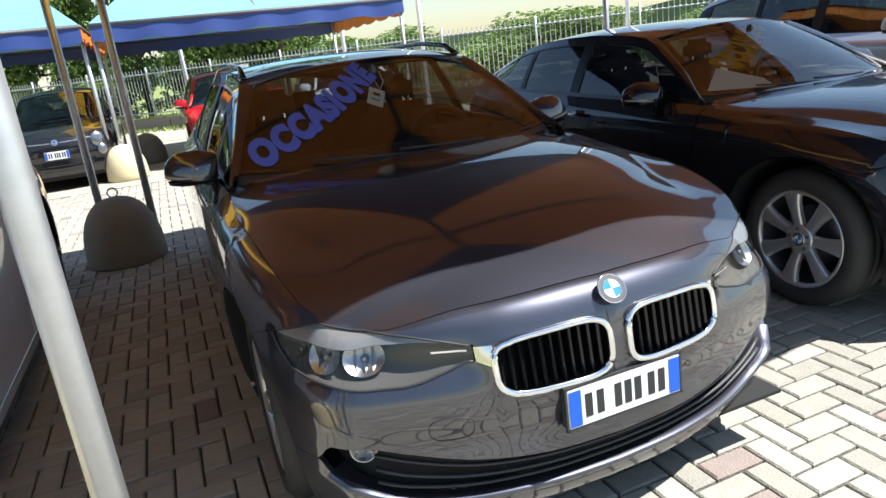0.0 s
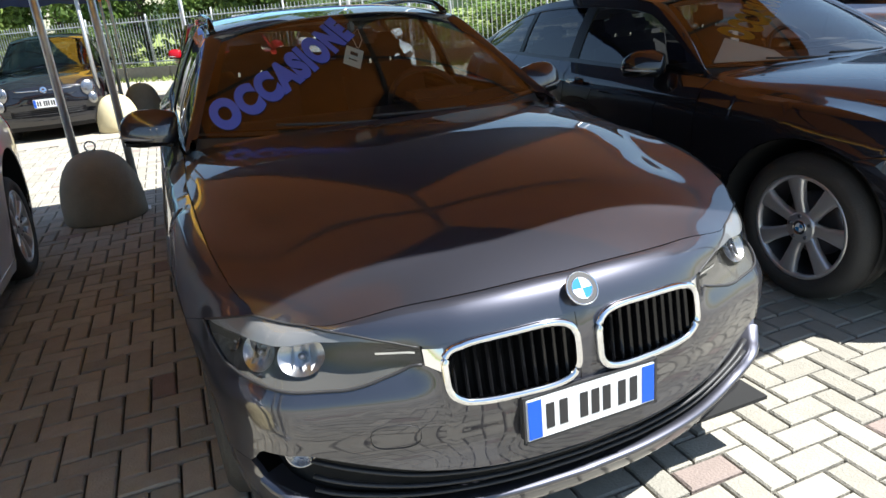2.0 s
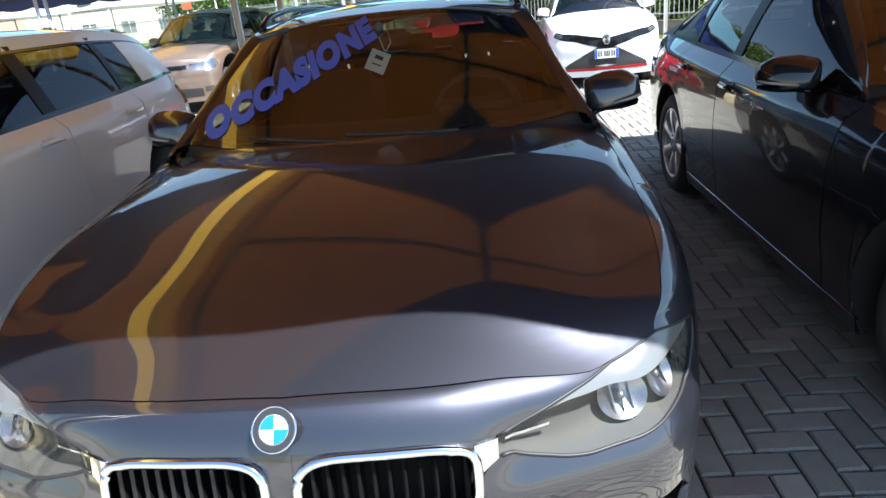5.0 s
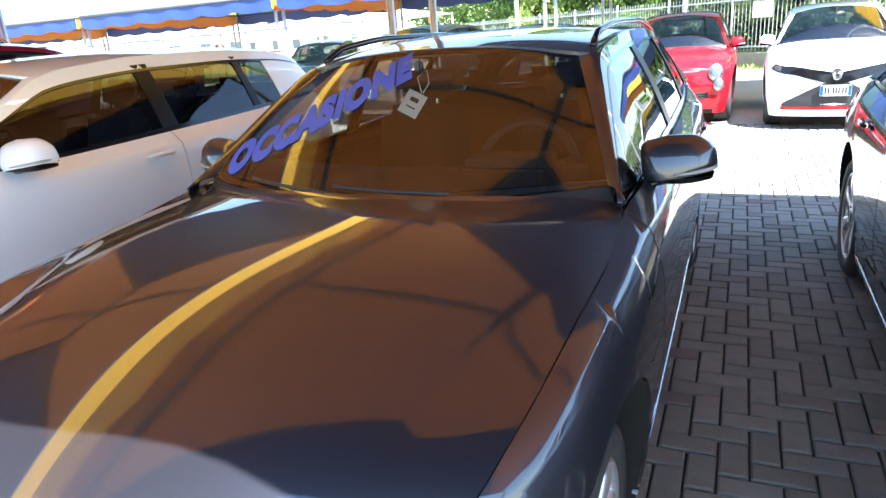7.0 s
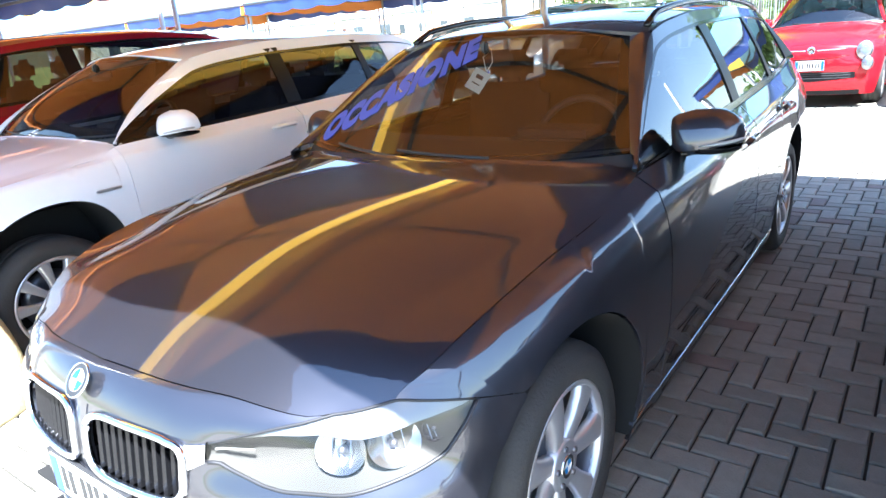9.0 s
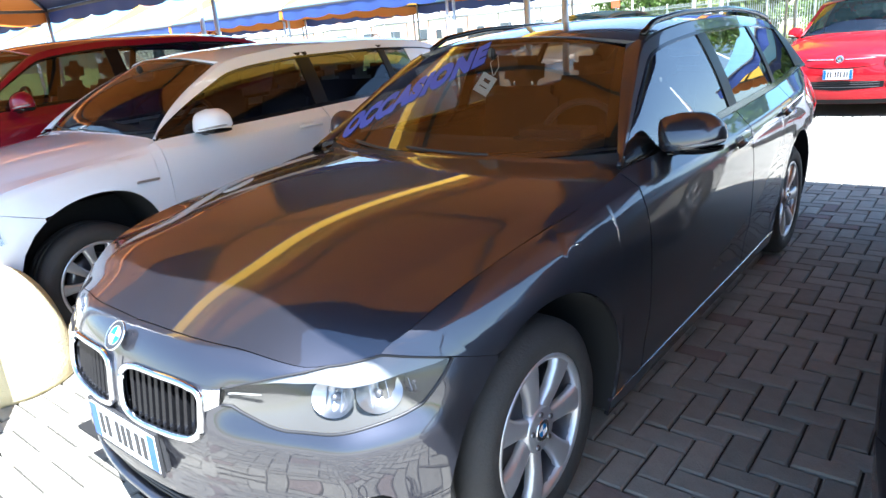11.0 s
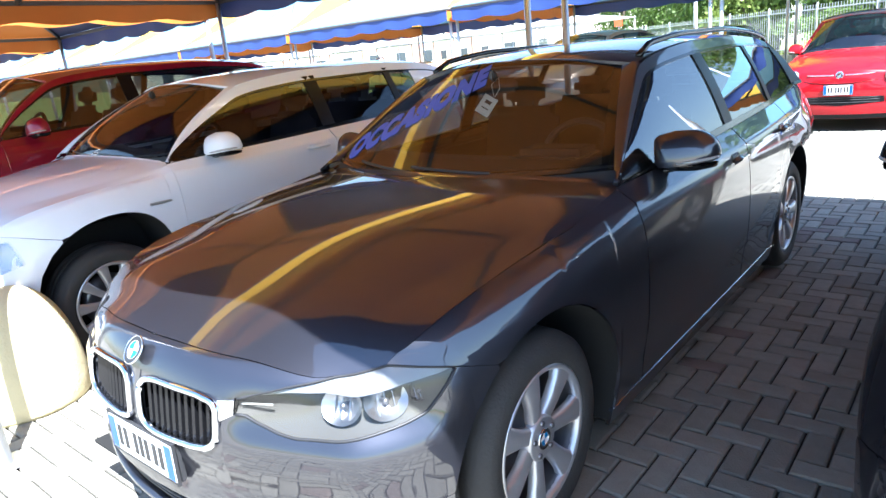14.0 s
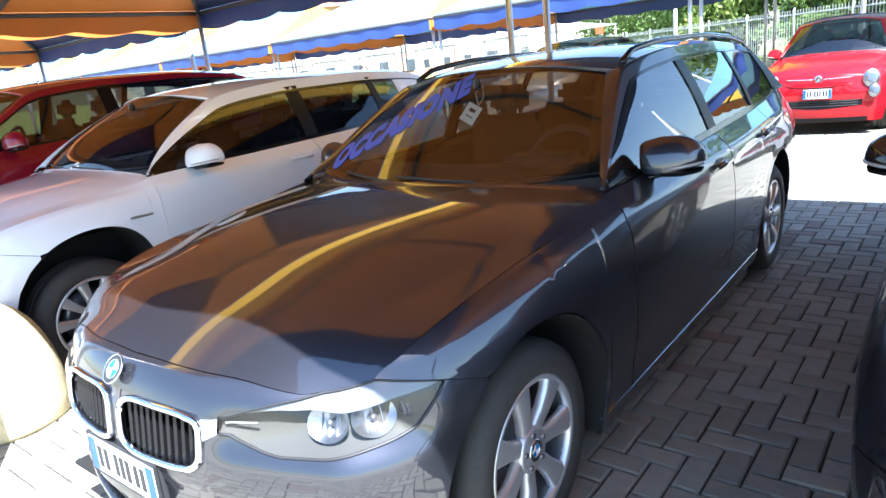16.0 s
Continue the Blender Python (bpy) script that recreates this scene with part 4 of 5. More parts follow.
            panel("fog_lamp", P(3.2, 4.3, lambda q: .29 + 0 * q, lambda q: .36 + 0 * q, .004, 8, 4, sx), M_lampgrey, car, gap=0)
        panel("grille", P(-2.0, 2.0, lambda q: .60 + 0 * q, lambda q: .655 + 0 * q, .004, 20, 4), M_gloss, car, gap=0)
        panel("lower_intake", P(-3.0, 3.0, lambda q: .23 + 0 * q, lambda q: .37 - .01 * np.abs(q), .004, 24, 5), M_plast, car, gap=0)
        roundel(car, Matrix.Translation(offset_shell(np.array(0.), np.array(.63), .006)) @ Matrix.Rotation(radians(86), 4, "X"), .05, style != "kidney4")
        plate(car, Matrix.Translation((0, -.008, .46)) @ Matrix.Rotation(radians(90), 4, "X"))


def build_car(name, label, category, paint_m, style="plain", ymap=None, zmap=None, W=0.905, wheels=(.776, 3.586), R=.322, rimR=.222,
              spokes=7, rails=False, handles=True, seats=None, rim_m=None, drop=None, quarter=True, rear_end=3.36, glass_top=.875, side_glass=None, twin=False, group="parked cars"):
    car = thing(name, label, category, group=group)
    # bonnet
    a = np.linspace(-1, 1, 81)
    t = np.linspace(0, 1, 64)
    A, T = np.meshgrid(a, t, indexing="ij")
    X = A * .70
    for _ in range(5):                                                # side edge follows the wing line
        yf = hood_front(np.abs(X))
        Y = yf + (cowl_y(np.abs(X)) - .01 - yf) * T
        X = A * hood_edge(Y)
    G = np.stack([X, Y, hood_z(X, Y)], -1)
    panel("bonnet", G, paint_m, car, gap=.002, axis_z=.2)
    # Black sheet added below the bonnet to give its shut lines their shade.
    panel("engine_cover", G * [1, 1, 1] - [0, 0, .022], M_dark, car, gap=0, lip=0, axis_z=.2)
    if style == "kidney":
        kidney_front(car, paint_m)
    else:
        plain_front(car, paint_m, style)
    # scuttle below the windscreen
    aa = np.linspace(-1, 1, 31)
    S0 = screen(aa, .035)
    H0 = np.stack([aa * .752, cowl_y(np.abs(aa * .752)) - .004, hood_z(aa * .752, cowl_y(np.abs(aa * .752)) - .012) - .008], -1)
    panel("scuttle", np.stack([H0, (S0 + H0) / 2 - [0, 0, .008], S0], 1), M_plast, car, gap=0, lip=0, axis_z=.2)
    ys_f = ynodes(.345, 1.398, 22)
    for sx in (-1, 1):
        ss = s_of_y(ys_f)
        ss = np.concatenate([[5.0], ss[ss > 5.02]])
        y0 = f_out(ss)[:, 1]
        lowf = np.where(ss < LAMP_END, open_hi(ss), np.where(y0 < .548, wing_seam(ss), sill(y0)))
        tz = top_z(ss)
        G = shell(ss[:, None] * sx + 0 * np.zeros(16), zrows(np.minimum(lowf, tz - .003), tz, ss, 16))
        panel("front_wing", G, paint_m, car)
        for nm, y_a, y_b in (("front_door", 1.402, 2.598), ("rear_door", 2.602, 3.40), ("rear_wing", 3.404, 4.2)):
            ys = ynodes(y_a, y_b, 16)
            s_ = s_of_y(ys)
            G = shell(s_[:, None] * sx + 0 * np.zeros(16), zrows(sill(ys, .235), top_z(s_), s_, 16))
            d = panel(nm, G, paint_m, car, gap=.0026 if "door" in nm else .001)
            if "door" in nm and handles:
                yh = 2.42 if nm == "front_door" else 3.24
                zh = .865 if nm == "front_door" else .885
                c = shell(s_of_y(yh) * sx, zh)
                part("door_handle", box_bm(c[0] + sx * .022, yh, zh, .022, .20, .030, .010, seg=3), paint_m, d, smooth=True)
                part("handle_cup", box_bm(c[0] - sx * .003, yh - .01, zh, .012, .10, .048, .005), paint_m, d)
        ys = np.linspace(1.16, 3.2, 20)
        s_ = s_of_y(ys)
        G = shell(s_[:, None] * sx + 0 * np.zeros(5), np.linspace(.165, .231, 5)[None] + 0 * ys[:, None])
        panel("side_skirt", G, paint_m, car, gap=0)
        v, f = tube(offset_shell(s_ * sx, .236 + 0 * s_, .001), .0016, 5)
        mesh_ob("skirt_trim", v, f, M_chrome, car)
        # wheel housings
        for c in ARCH_Y:
            rows = []
            for q in np.linspace(-.35, math.pi + .35, 26):
                yy, zz = c - (ARCH_R - .002) * math.cos(q), ARCH_Z + (ARCH_R - .002) * math.sin(q)
                xo = abs(float(shell(s_of_y(yy), max(zz, .2))[0])) - .006
                rows.append([(sx * xx, yy, zz) for xx in (xo, xo - .03, .55)])
            panel("wheel_housing", np.array(rows), M_dark, car, gap=0, lip=0, flip=True)
        # cabin side
        wins = [(1.475, 2.575, "front_window"), (2.685, rear_end, "rear_window")] + ([(3.42, 3.66 if quarter == "small" else 4.12, "quarter_window")] if quarter else [])
        for y_a, y_b, nm in wins:
            yy = np.linspace(y_a, y_b, 18)
            G = cabin_side(yy[:, None], np.linspace(.05, glass_top, 9)[None])
            g = panel(nm, G * [sx, 1, 1] - [sx * .006, 0, 0], side_glass or M_glasss, car, gap=0, lip=.003)
            g.visible_shadow = False
        edges = [1.43] + [q for w in wins for q in w[:2]] + [4.38]
        for i in range(0, len(edges), 2):
            yy = np.linspace(edges[i], edges[i + 1], 8)
            G = cabin_side(yy[:, None], np.linspace(0, .9, 9)[None])
            body = i + 2 == len(edges) and quarter is not True
            panel("pillar_trim" if not body else "rear_pillar", G * [sx, 1, 1], paint_m if body else M_pillar, car, gap=0)
        yy = np.linspace(1.43, 4.38, 50)
        panel("roof_side", cabin_side(yy[:, None], np.linspace(glass_top + .015, 1, 4)[None]) * [sx, 1, 1], paint_m, car, gap=0)
        panel("window_seal", cabin_side(yy[:, None], np.linspace(glass_top - .015, glass_top + .018, 3)[None]) * [sx, 1, 1] + [sx * .001, 0, 0], M_gloss, car, gap=0)
        panel("belt_trim", cabin_side(yy[:, None], np.linspace(-.015, .055, 3)[None]) * [sx, 1, 1] + [sx * .002, 0, 0], M_gloss, car, gap=0)
        # A-pillar
        w = np.linspace(0, 1, 20)
        E0 = screen(1.0, w)
        yr = np.interp(w, [0, 1], [1.435, 2.06])
        E1 = np.stack([rail_x(yr), yr, rail_z(yr)], -1)
        mid = (E0 + E1) / 2 + [.008, 0, .010]
        panel("front_pillar", np.stack([E0, mid, E1], 1) * [sx, 1, 1], paint_m, car, gap=0)
        door_mirror(car, sx, 1.755, .903, 1.004, paint_m)
        if rails:
            pts = [(sx * (float(rail_x(y)) - .035), y, float(roof(np.array(.93), np.array((y - 2.04) / 2.42))[2]) + .030 * min(1, (y - 2.12) / .12, (4.32 - y) / .12)) for y in np.linspace(2.12, 4.32, 40)]
            v, f = tube(pts, .014, 8)
            mesh_ob("roof_rail", v, f, M_gloss, car)
    # windscreen
    A = screen(np.linspace(-1, 1, 33)[:, None], np.linspace(0, 1, 18)[None])
    g = panel("windscreen", A, M_glassw, car, gap=.001, lip=.004)
    g.visible_shadow = False
    for w0, w1 in ((0, .05), (.955, 1.0)):
        panel("screen_border", screen(np.linspace(-1, 1, 33)[:, None], np.linspace(w0, w1, 3)[None]) - [0, -.003, .003], M_gloss, car, gap=0, lip=0)
    for sx in (-1, 1):
        panel("screen_border", screen(np.linspace(.945, 1, 3)[:, None], np.linspace(0, 1, 18)[None]) * [sx, 1, 1] - [0, -.003, .003], M_gloss, car, gap=0, lip=0)
    panel("roof", roof(np.linspace(-1, 1, 33)[:, None], np.linspace(0, 1, 44)[None]), paint_m, car, gap=.001, axis_z=.3)
    v, f = tube([(0, 3.95, 1.385), (0, 3.99, 1.42), (0, 4.06, 1.435), (0, 4.12, 1.40)], [.018, .016, .010, .008], 8)
    mesh_ob("roof_antenna", v, f, paint_m, car)
    # wipers
    for x0, x1 in ((.42, -.12), (-.10, -.62)):
        P = [screen(np.array(x), np.array(w)) + [0, -.012, .012] for x, w in zip(np.linspace(x0, x1, 8), np.linspace(.015, .055, 8))]
        v, f = tube(P, .006, 6)
        mesh_ob("wiper", v, f, M_plast, car)
    # tail
    sb = float(s_of_y(4.2))
    s = np.linspace(sb, 18, 14)
    sl = np.concatenate([s, -s[::-1][1:]])
    G = shell(sl[:, None] + 0 * np.zeros(14), zrows(np.full(len(sl), .24), top_z(sl), sl, 14))
    panel("rear_bumper", G, paint_m, car, gap=.001)
    ex = np.linspace(-1, 1, 17)
    Rr = roof(ex, 1.0)
    Bt = np.stack([ex * .62, 4.52 - .10 * np.abs(ex) ** 3, 1.05 + 0 * ex], -1)
    G = loft_between(Rr, Bt, 9)
    gl = panel("rear_screen", G[2:-2, 1:7], M_glasss, car, gap=0, lip=.003)
    gl.visible_shadow = False
    for sl_ in (G[:3], G[-3:]):
        panel("tailgate_side", sl_, paint_m, car, gap=0)
    panel("tailgate_top", G[2:-2, :2], paint_m, car, gap=0)
    panel("tailgate", G[2:-2, 6:], paint_m, car, gap=0)
    for sx in (-1, 1):
        D = cabin_side(np.array([4.38] * 9), np.linspace(1, 0, 9)) * [sx, 1, 1]
        panel("rear_corner", np.stack([D, G[0 if sx < 0 else -1]], 1), paint_m, car, gap=0)
        sr = np.linspace(float(s_of_y(4.1)), 16.6, 10)
        panel("tail_lamp", offset_shell(sr[:, None] * sx + 0 * np.zeros(5), np.linspace(.80, .95, 5)[None] + 0 * sr[:, None], .004), M_redlens, car, gap=0)
    interior(car, m_seat=seats)
    part("underbody", box_bm(0, 2.2, .30, 1.10, 3.9, .12), M_dark, car)
    part("engine_block", box_bm(0, .80, .50, 1.0, .9, .30), M_dark, car)
    if style != "kidney":
        part("bumper_backing", box_bm(0, .32, .42, 1.0, .2, .3), M_dark, car)
    # proportions of this model
    if ymap or zmap or W != .905 or drop:
        fy = pchip(*ymap) if ymap else None
        fz = pchip(*zmap) if zmap else None
        fd = pchip(*drop) if drop else None
        for o in car.children_recursive:
            co = np.empty(len(o.data.vertices) * 3)
            o.data.vertices.foreach_get("co", co)
            co = co.reshape(-1, 3)
            if fd:
                zb = .97
                k = fd(co[:, 1])
                co[:, 2] = np.where(co[:, 2] > zb, zb + (co[:, 2] - zb) * k, co[:, 2])
            if fz:
                co[:, 2] = fz(co[:, 2])
            if fy:
                co[:, 1] = np.where(co[:, 1] < 0, co[:, 1], fy(co[:, 1]))
            co[:, 0] *= W / .905
            o.data.vertices.foreach_set("co", co.ravel())
            o.data.update()
    hubx = W - .905 + .745
    for sx in (-1, 1):
        for i, wy in enumerate(wheels):
            wheel("front_wheel" if i == 0 else "rear_wheel", car, sx * (hubx + .014 * i), wy, R, rimR, sx, spokes, rim_m, badge=style in ("kidney", "kidney4"), twin=twin)
    return car


# the subject
estate = build_car("estate_car", "dark grey metallic estate car with chrome-framed twin grilles", "car", M_grey, "kidney", rails=True, side_glass=M_glasse)




def at(x, y, yaw=0.0):
    return pose(x, y, 0, 0, 0, yaw)


YS = [0, .40, 1.152, 1.43, 2.06, 3.21, 3.962, 4.624]
hatch = build_car("hatchback", "white five-door hatchback with chrome-trimmed door mirrors", "car", M_white, "plain",
                  ymap=(YS, [0, .474, 1.226, 1.31, 1.96, 3.144, 3.896, 4.258]), zmap=([0, .40, .775, .97, 1.43], [0, .40, .84, 1.015, 1.475]), W=.895,
                  wheels=(.85, 3.52), R=.316, spokes=10, quarter="small", glass_top=.83, side_glass=M_glassg)
hatch.matrix_world = at(-2.65, -.08, 0)
for sx in (-1, 1):
    bx = abs(float(shell(s_of_y(1.12), .74)[0])) * .895 / .905
    part("fender_badge", box_bm(sx * bx, 1.17, .80, .012, .13, .016, .004), M_alloy, hatch)

coupe = build_car("gran_coupe", "glossy black four-door coupe with a yellow sale sign", "car", M_black, "kidney4",
                  ymap=(YS, [0, .40, 1.152, 1.43, 2.10, 3.21, 3.962, 4.638]), zmap=([0, .40, .775, .97, 1.43], [0, .40, .775, .96, 1.39]), W=.9125,
                  wheels=(.776, 3.586), R=.330, rimR=.232, drop=([0, 2.9, 3.5, 4.0, 4.6], [1, 1, .93, .68, .30]))
coupe.matrix_world = at(2.505, .075)

f500 = dict(ymap=(YS, [0, .32, 1.02, 1.12, 1.62, 2.62, 3.30, 3.571]), zmap=([0, .35, .775, .97, 1.43], [0, .35, .80, .98, 1.49]), W=.813,
            wheels=(.68, 2.98), R=.293, rimR=.195, spokes=8, quarter=False)
red500 = build_car("small_hatchback", "bright red three-door retro city car", "car", M_red, "round", **f500)
red500.matrix_world = at(.18, 9.15, 0)
black500 = build_car("small_hatchback", "black three-door retro city car", "car", M_black, "round", **f500)
black500.matrix_world = at(-2.49, 10.03, 0)
aygo = build_car("city_car", "white city car with a dark cross on its nose", "car", M_white, "cross",
                 ymap=(YS, [0, .30, 1.02, 1.12, 1.75, 2.70, 3.35, 3.455]), zmap=([0, .35, .775, .97, 1.43], [0, .35, .82, .99, 1.47]), W=.8075,
                 wheels=(.66, 3.0), R=.29, rimR=.195, spokes=5, quarter=False)
aygo.matrix_world = at(2.08, 8.72, -3)
red_hatch = build_car("hatchback", "dark red five-door hatchback", "car", M_dred, "plain",
                      ymap=(YS, [0, .474, 1.226, 1.30, 1.85, 3.094, 3.846, 4.258]), zmap=([0, .40, .775, .97, 1.43], [0, .46, .96, 1.15, 1.66]), W=.89,
                      wheels=(.85, 3.47), R=.316, spokes=5)
red_hatch.matrix_world = at(-5.0, -.15, 0)

# ---------------------------------------------------------------- ground
def plane(name, x0, x1, y0, y1, z, material, label, n=2):
    G = [[(x, y, z) for y in np.linspace(y0, y1, n)] for x in np.linspace(x0, x1, n)]
    ob = mesh_ob(name, np.array(G).reshape(-1, 3), [f for f in grid_faces(n, n)], material)
    return tagged(ob, label, "ground", kind="structure")


plane("ground", -400, 400, -400, 600, -.03, M_grass, "meadow ground reaching the horizon")
plane("pavement_bed", -9, 7.5, -4, 10.4, -.016, M_sand, "sand bed of the block paving")
M_lot = mat("far_paving", (.31, .28, .225), .9, vary=.22, scale=9, bump=.5, bscale=40)
plane("lot_far", -40, 26, 9.38, 24, -.004, M_lot, "sunlit block paving of the far lane")
plane("lot_west", -60, -7.98, -30, 9.40, -.004, M_lot, "block paving of the car park")
plane("lot_east", 6.46, 26, -30, 9.40, -.004, M_lot, "block paving of the car park")
plane("lot_south", -8, 6.5, -30, -3.18, -.004, M_lot, "block paving of the car park")

# canopies
PITCH, BAY0 = 5.08, -1.225
EAVE = 2.42


def canopy(x0, x1, y0, y1, z, rise, m_hip, drop=.26, posts=(.06, -.02), ridge=(.40, .64), apex=None, wide=0, back=1.0):
    """A fabric parking canopy: hipped roof with blue ends and orange sides, hanging valances, steel posts."""
    c = thing("canopy", "blue and orange fabric parking canopy on steel posts", "canopy", group="parking canopies")
    xm, ya, yb = (x0 + x1) / 2 if apex is None else apex, y0 + (y1 - y0) * ridge[0], y0 + (y1 - y0) * ridge[1]
    A, B, C, D = [np.array(p) for p in ((x0, y0, z), (x1, y0, z), (x1, y1, z), (x0, y1, z))]
    E, F = np.array((xm, ya, z + rise)), np.array((xm, yb, z + rise))

    def face(name, P, Q, R, S, m):
        """Slack cloth between edge P-Q and edge R-S."""
        G = np.zeros((15, 11, 3))
        for i, u in enumerate(np.linspace(0, 1, 15)):
            for j, v in enumerate(np.linspace(0, 1, 11)):
                p = (P * (1 - u) + Q * u) * (1 - v) + (R * (1 - u) + S * u) * v
                G[i, j] = p - [0, 0, .05 * math.sin(math.pi * v) * (.6 + .4 * math.sin(math.pi * u))]
        panel(name, G, m, c, gap=0, lip=0, axis_z=0)
    if wide:                                                         # low ridge across the bay
        w = np.array((wide, 0, 0))
        ya = (y0 + y1) / 2
        E = F = np.array((xm, ya, z + rise))
        P, Q = E - w, E + w
        face("front_hip", A, B, P, Q, m_hip)
        face("back_hip", C, D, Q, P, m_hip)
        face("side_cloth", B, C, Q, Q, M_fab_y)
        face("side_cloth", D, A, P, P, M_fab_y)
    else:
        face("front_hip", A, B, E, E, m_hip)
        face("back_hip", C, D, F, F, m_hip)
        face("side_cloth", B, C, E, F, M_fab_o)
        face("side_cloth", D, A, F, E, M_fab_o)
    for P, Q, m in ((A, B, M_fab_b), (B, C, M_fab_o), (C, D, M_fab_b), (D, A, M_fab_o)):
        L = np.linalg.norm(Q - P)
        out = np.array(((Q - P)[1], -(Q - P)[0], 0)) / L
        hang = drop * (back if P is C else 1)
        G = []
        for u in np.linspace(0, 1, 40):
            p = P * (1 - u) + Q * u
            sc = abs(math.sin(math.pi * u * round(L / .8)))
            G.append([p + out * (.004 + .018 * math.sin(u * L * 8) * k) - [0, 0, hang * k * (.82 + .18 * sc)] for k in (0, .35, .7, 1)])
        panel("valance", np.array(G), m, c, gap=0, lip=0)
    for x in (x0 + .02, x1 - .02):
        for y in (y0 + posts[0], y1 + posts[1]):
            v, f = tube([(x, y, 0), (x, y, z)], .030, 12)
            p = mesh_ob("post", v, f, M_galv, c)
            part("foot_plate", box_bm(x, y, .005, .14, .14, .01), M_galv, p)
    e = np.array((0, 0, .03))
    for nm, P, Q in (("eave_rail", A, B), ("eave_rail", D, C), ("side_rail", A, D), ("side_rail", B, C), ("hip_rafter", A, E), ("hip_rafter", B, E),
                     ("hip_rafter", C, F), ("hip_rafter", D, F), ("ridge_rail", E, F), ("brace_rail", (A + B) / 2, E), ("brace_rail", (A + D) / 2, (E + F) / 2),
                     ("brace_rail", (B + C) / 2, (E + F) / 2)):
        v, f = tube([P - e, (P + Q) / 2 - e * (2.6 if "r" == nm[-1] or "brace" in nm else 1), Q - e], .027, 8)
        mesh_ob(nm, v, f, M_rail, c)
    return c


ours = canopy(BAY0, BAY0 + 4.72, -.13, 4.73, EAVE, .70, M_fab_shade, apex=.65, back=.40)
G = [[(x, y, 2.12 + .16 * max(0, (x + 1.36) / .13) ** 2) for x in np.linspace(-1.56, -1.23, 7)] for y in np.linspace(-.15, 4.75, 20)]
panel("bridging_strip", np.array(G), M_fab_y, ours, gap=0, lip=0, axis_z=0, label="thin yellow cloth strip between two canopies")
# Unseen cloth, added to keep a streak of sun off the white hatchback.
G = [[(-1.566, y, z) for z in (2.11, 2.26, 2.42)] for y in np.linspace(-.15, 4.75, 20)]
panel("side_valance", np.array(G), M_fab_shade, ours, gap=0, lip=0, axis_z=0, label="added dark cloth blocking the sun beside the yellow strip")
for k in range(-3, 0):
    canopy(BAY0 + k * PITCH - .05, BAY0 + k * PITCH + 4.745, -.13, 4.73, EAVE, .70, M_fab_shade)
for k in range(-7, 1):
    canopy(-1.65 + k * PITCH, -1.65 + k * PITCH + 4.95, 10.2, 15.2, 2.34, 1.05, M_fab_lit, .30, (.12, -.05), wide=1.5)
canopy(9.5, 14.2, 4.5, 9.5, EAVE, .70, M_fab_shade)


def bollard(x, y, material, label, r=.31, h=.54):
    b = thing("dome_bollard", label, "bollard", at(x, y), group="dome bollards")
    prof = [(0, 0), (0, r * .96), (.02, r), (.10, r * .99)] + [(.10 + (h - .10) * math.sin(q), r * .99 * math.cos(q) ** .8) for q in np.linspace(.1, math.pi / 2 - .01, 14)] + [(h, 0)]
    v, f = lathe(prof, 40, "z")
    mesh_ob("dome", v, f, material, b)
    v, f = tube([(.038 * math.cos(q), 0, h + .035 + .038 * math.sin(q)) for q in np.linspace(0, 2 * math.pi, 18, endpoint=False)], .007, 6, True)
    mesh_ob("lifting_ring", v, f, M_galv, b)


bollard(-1.46, 4.66, M_conc, "weathered grey concrete dome bollard with a lifting ring")
bollard(-1.62, 10.25, M_cream, "cream dome bollard with a lifting ring")
bollard(-1.30, 12.2, M_conc, "weathered grey concrete dome bollard with a lifting ring")
bollard(-1.78, .22, M_cream, "cream dome bollard with a lifting ring", .29, .58)
bollard(-6.60, 4.66, M_conc, "weathered grey concrete dome bollard with a lifting ring")

# more parked cars
suv_y = (YS, [0, .40, 1.152, 1.36, 1.98, 3.0, 3.75, 4.25])
suv = build_car("small_suv", "bronze brown high-riding hatchback facing the lane", "car", M_brown, "plain", ymap=suv_y,
                zmap=([0, .40, .775, .97, 1.43], [0, .48, .92, 1.10, 1.62]), W=.89, wheels=(.776, 3.375), R=.33, spokes=5)
suv.matrix_world = at(-4.75, 9.7, -2)
blue_hatch = build_car("hatchback", "dark blue five-door hatchback", "car", M_blue, "plain",
                       ymap=(YS, [0, .45, 1.20, 1.36, 1.98, 3.0, 3.75, 4.0]), zmap=([0, .40, .775, .97, 1.43], [0, .40, .82, 1.0, 1.50]), W=.87,
                       wheels=(.826, 3.375), R=.305, spokes=6)
blue_hatch.matrix_world = at(-7.9, 12.4, 20)
grey_suv = build_car("suv", "silver grey sport utility vehicle", "car", M_silver, "plain", ymap=suv_y,
                     zmap=([0, .40, .775, .97, 1.43], [0, .48, .95, 1.13, 1.68]), W=.92, wheels=(.776, 3.375), R=.35, spokes=6)
grey_suv.matrix_world = at(5.3, .6, 0)

# ---------------------------------------------------------------- boundary: wall, fence, hedge trees
FA, FB = Vector((-30, 48.9, 0)), Vector((17, 5.2, 0))
FD = (FB - FA).normalized()
FN = Vector((-FD.y, FD.x, 0))
FL = (FB - FA).length
wall = tagged(new("boundary_wall"), "low concrete kerb wall under the fence", "wall", kind="structure")
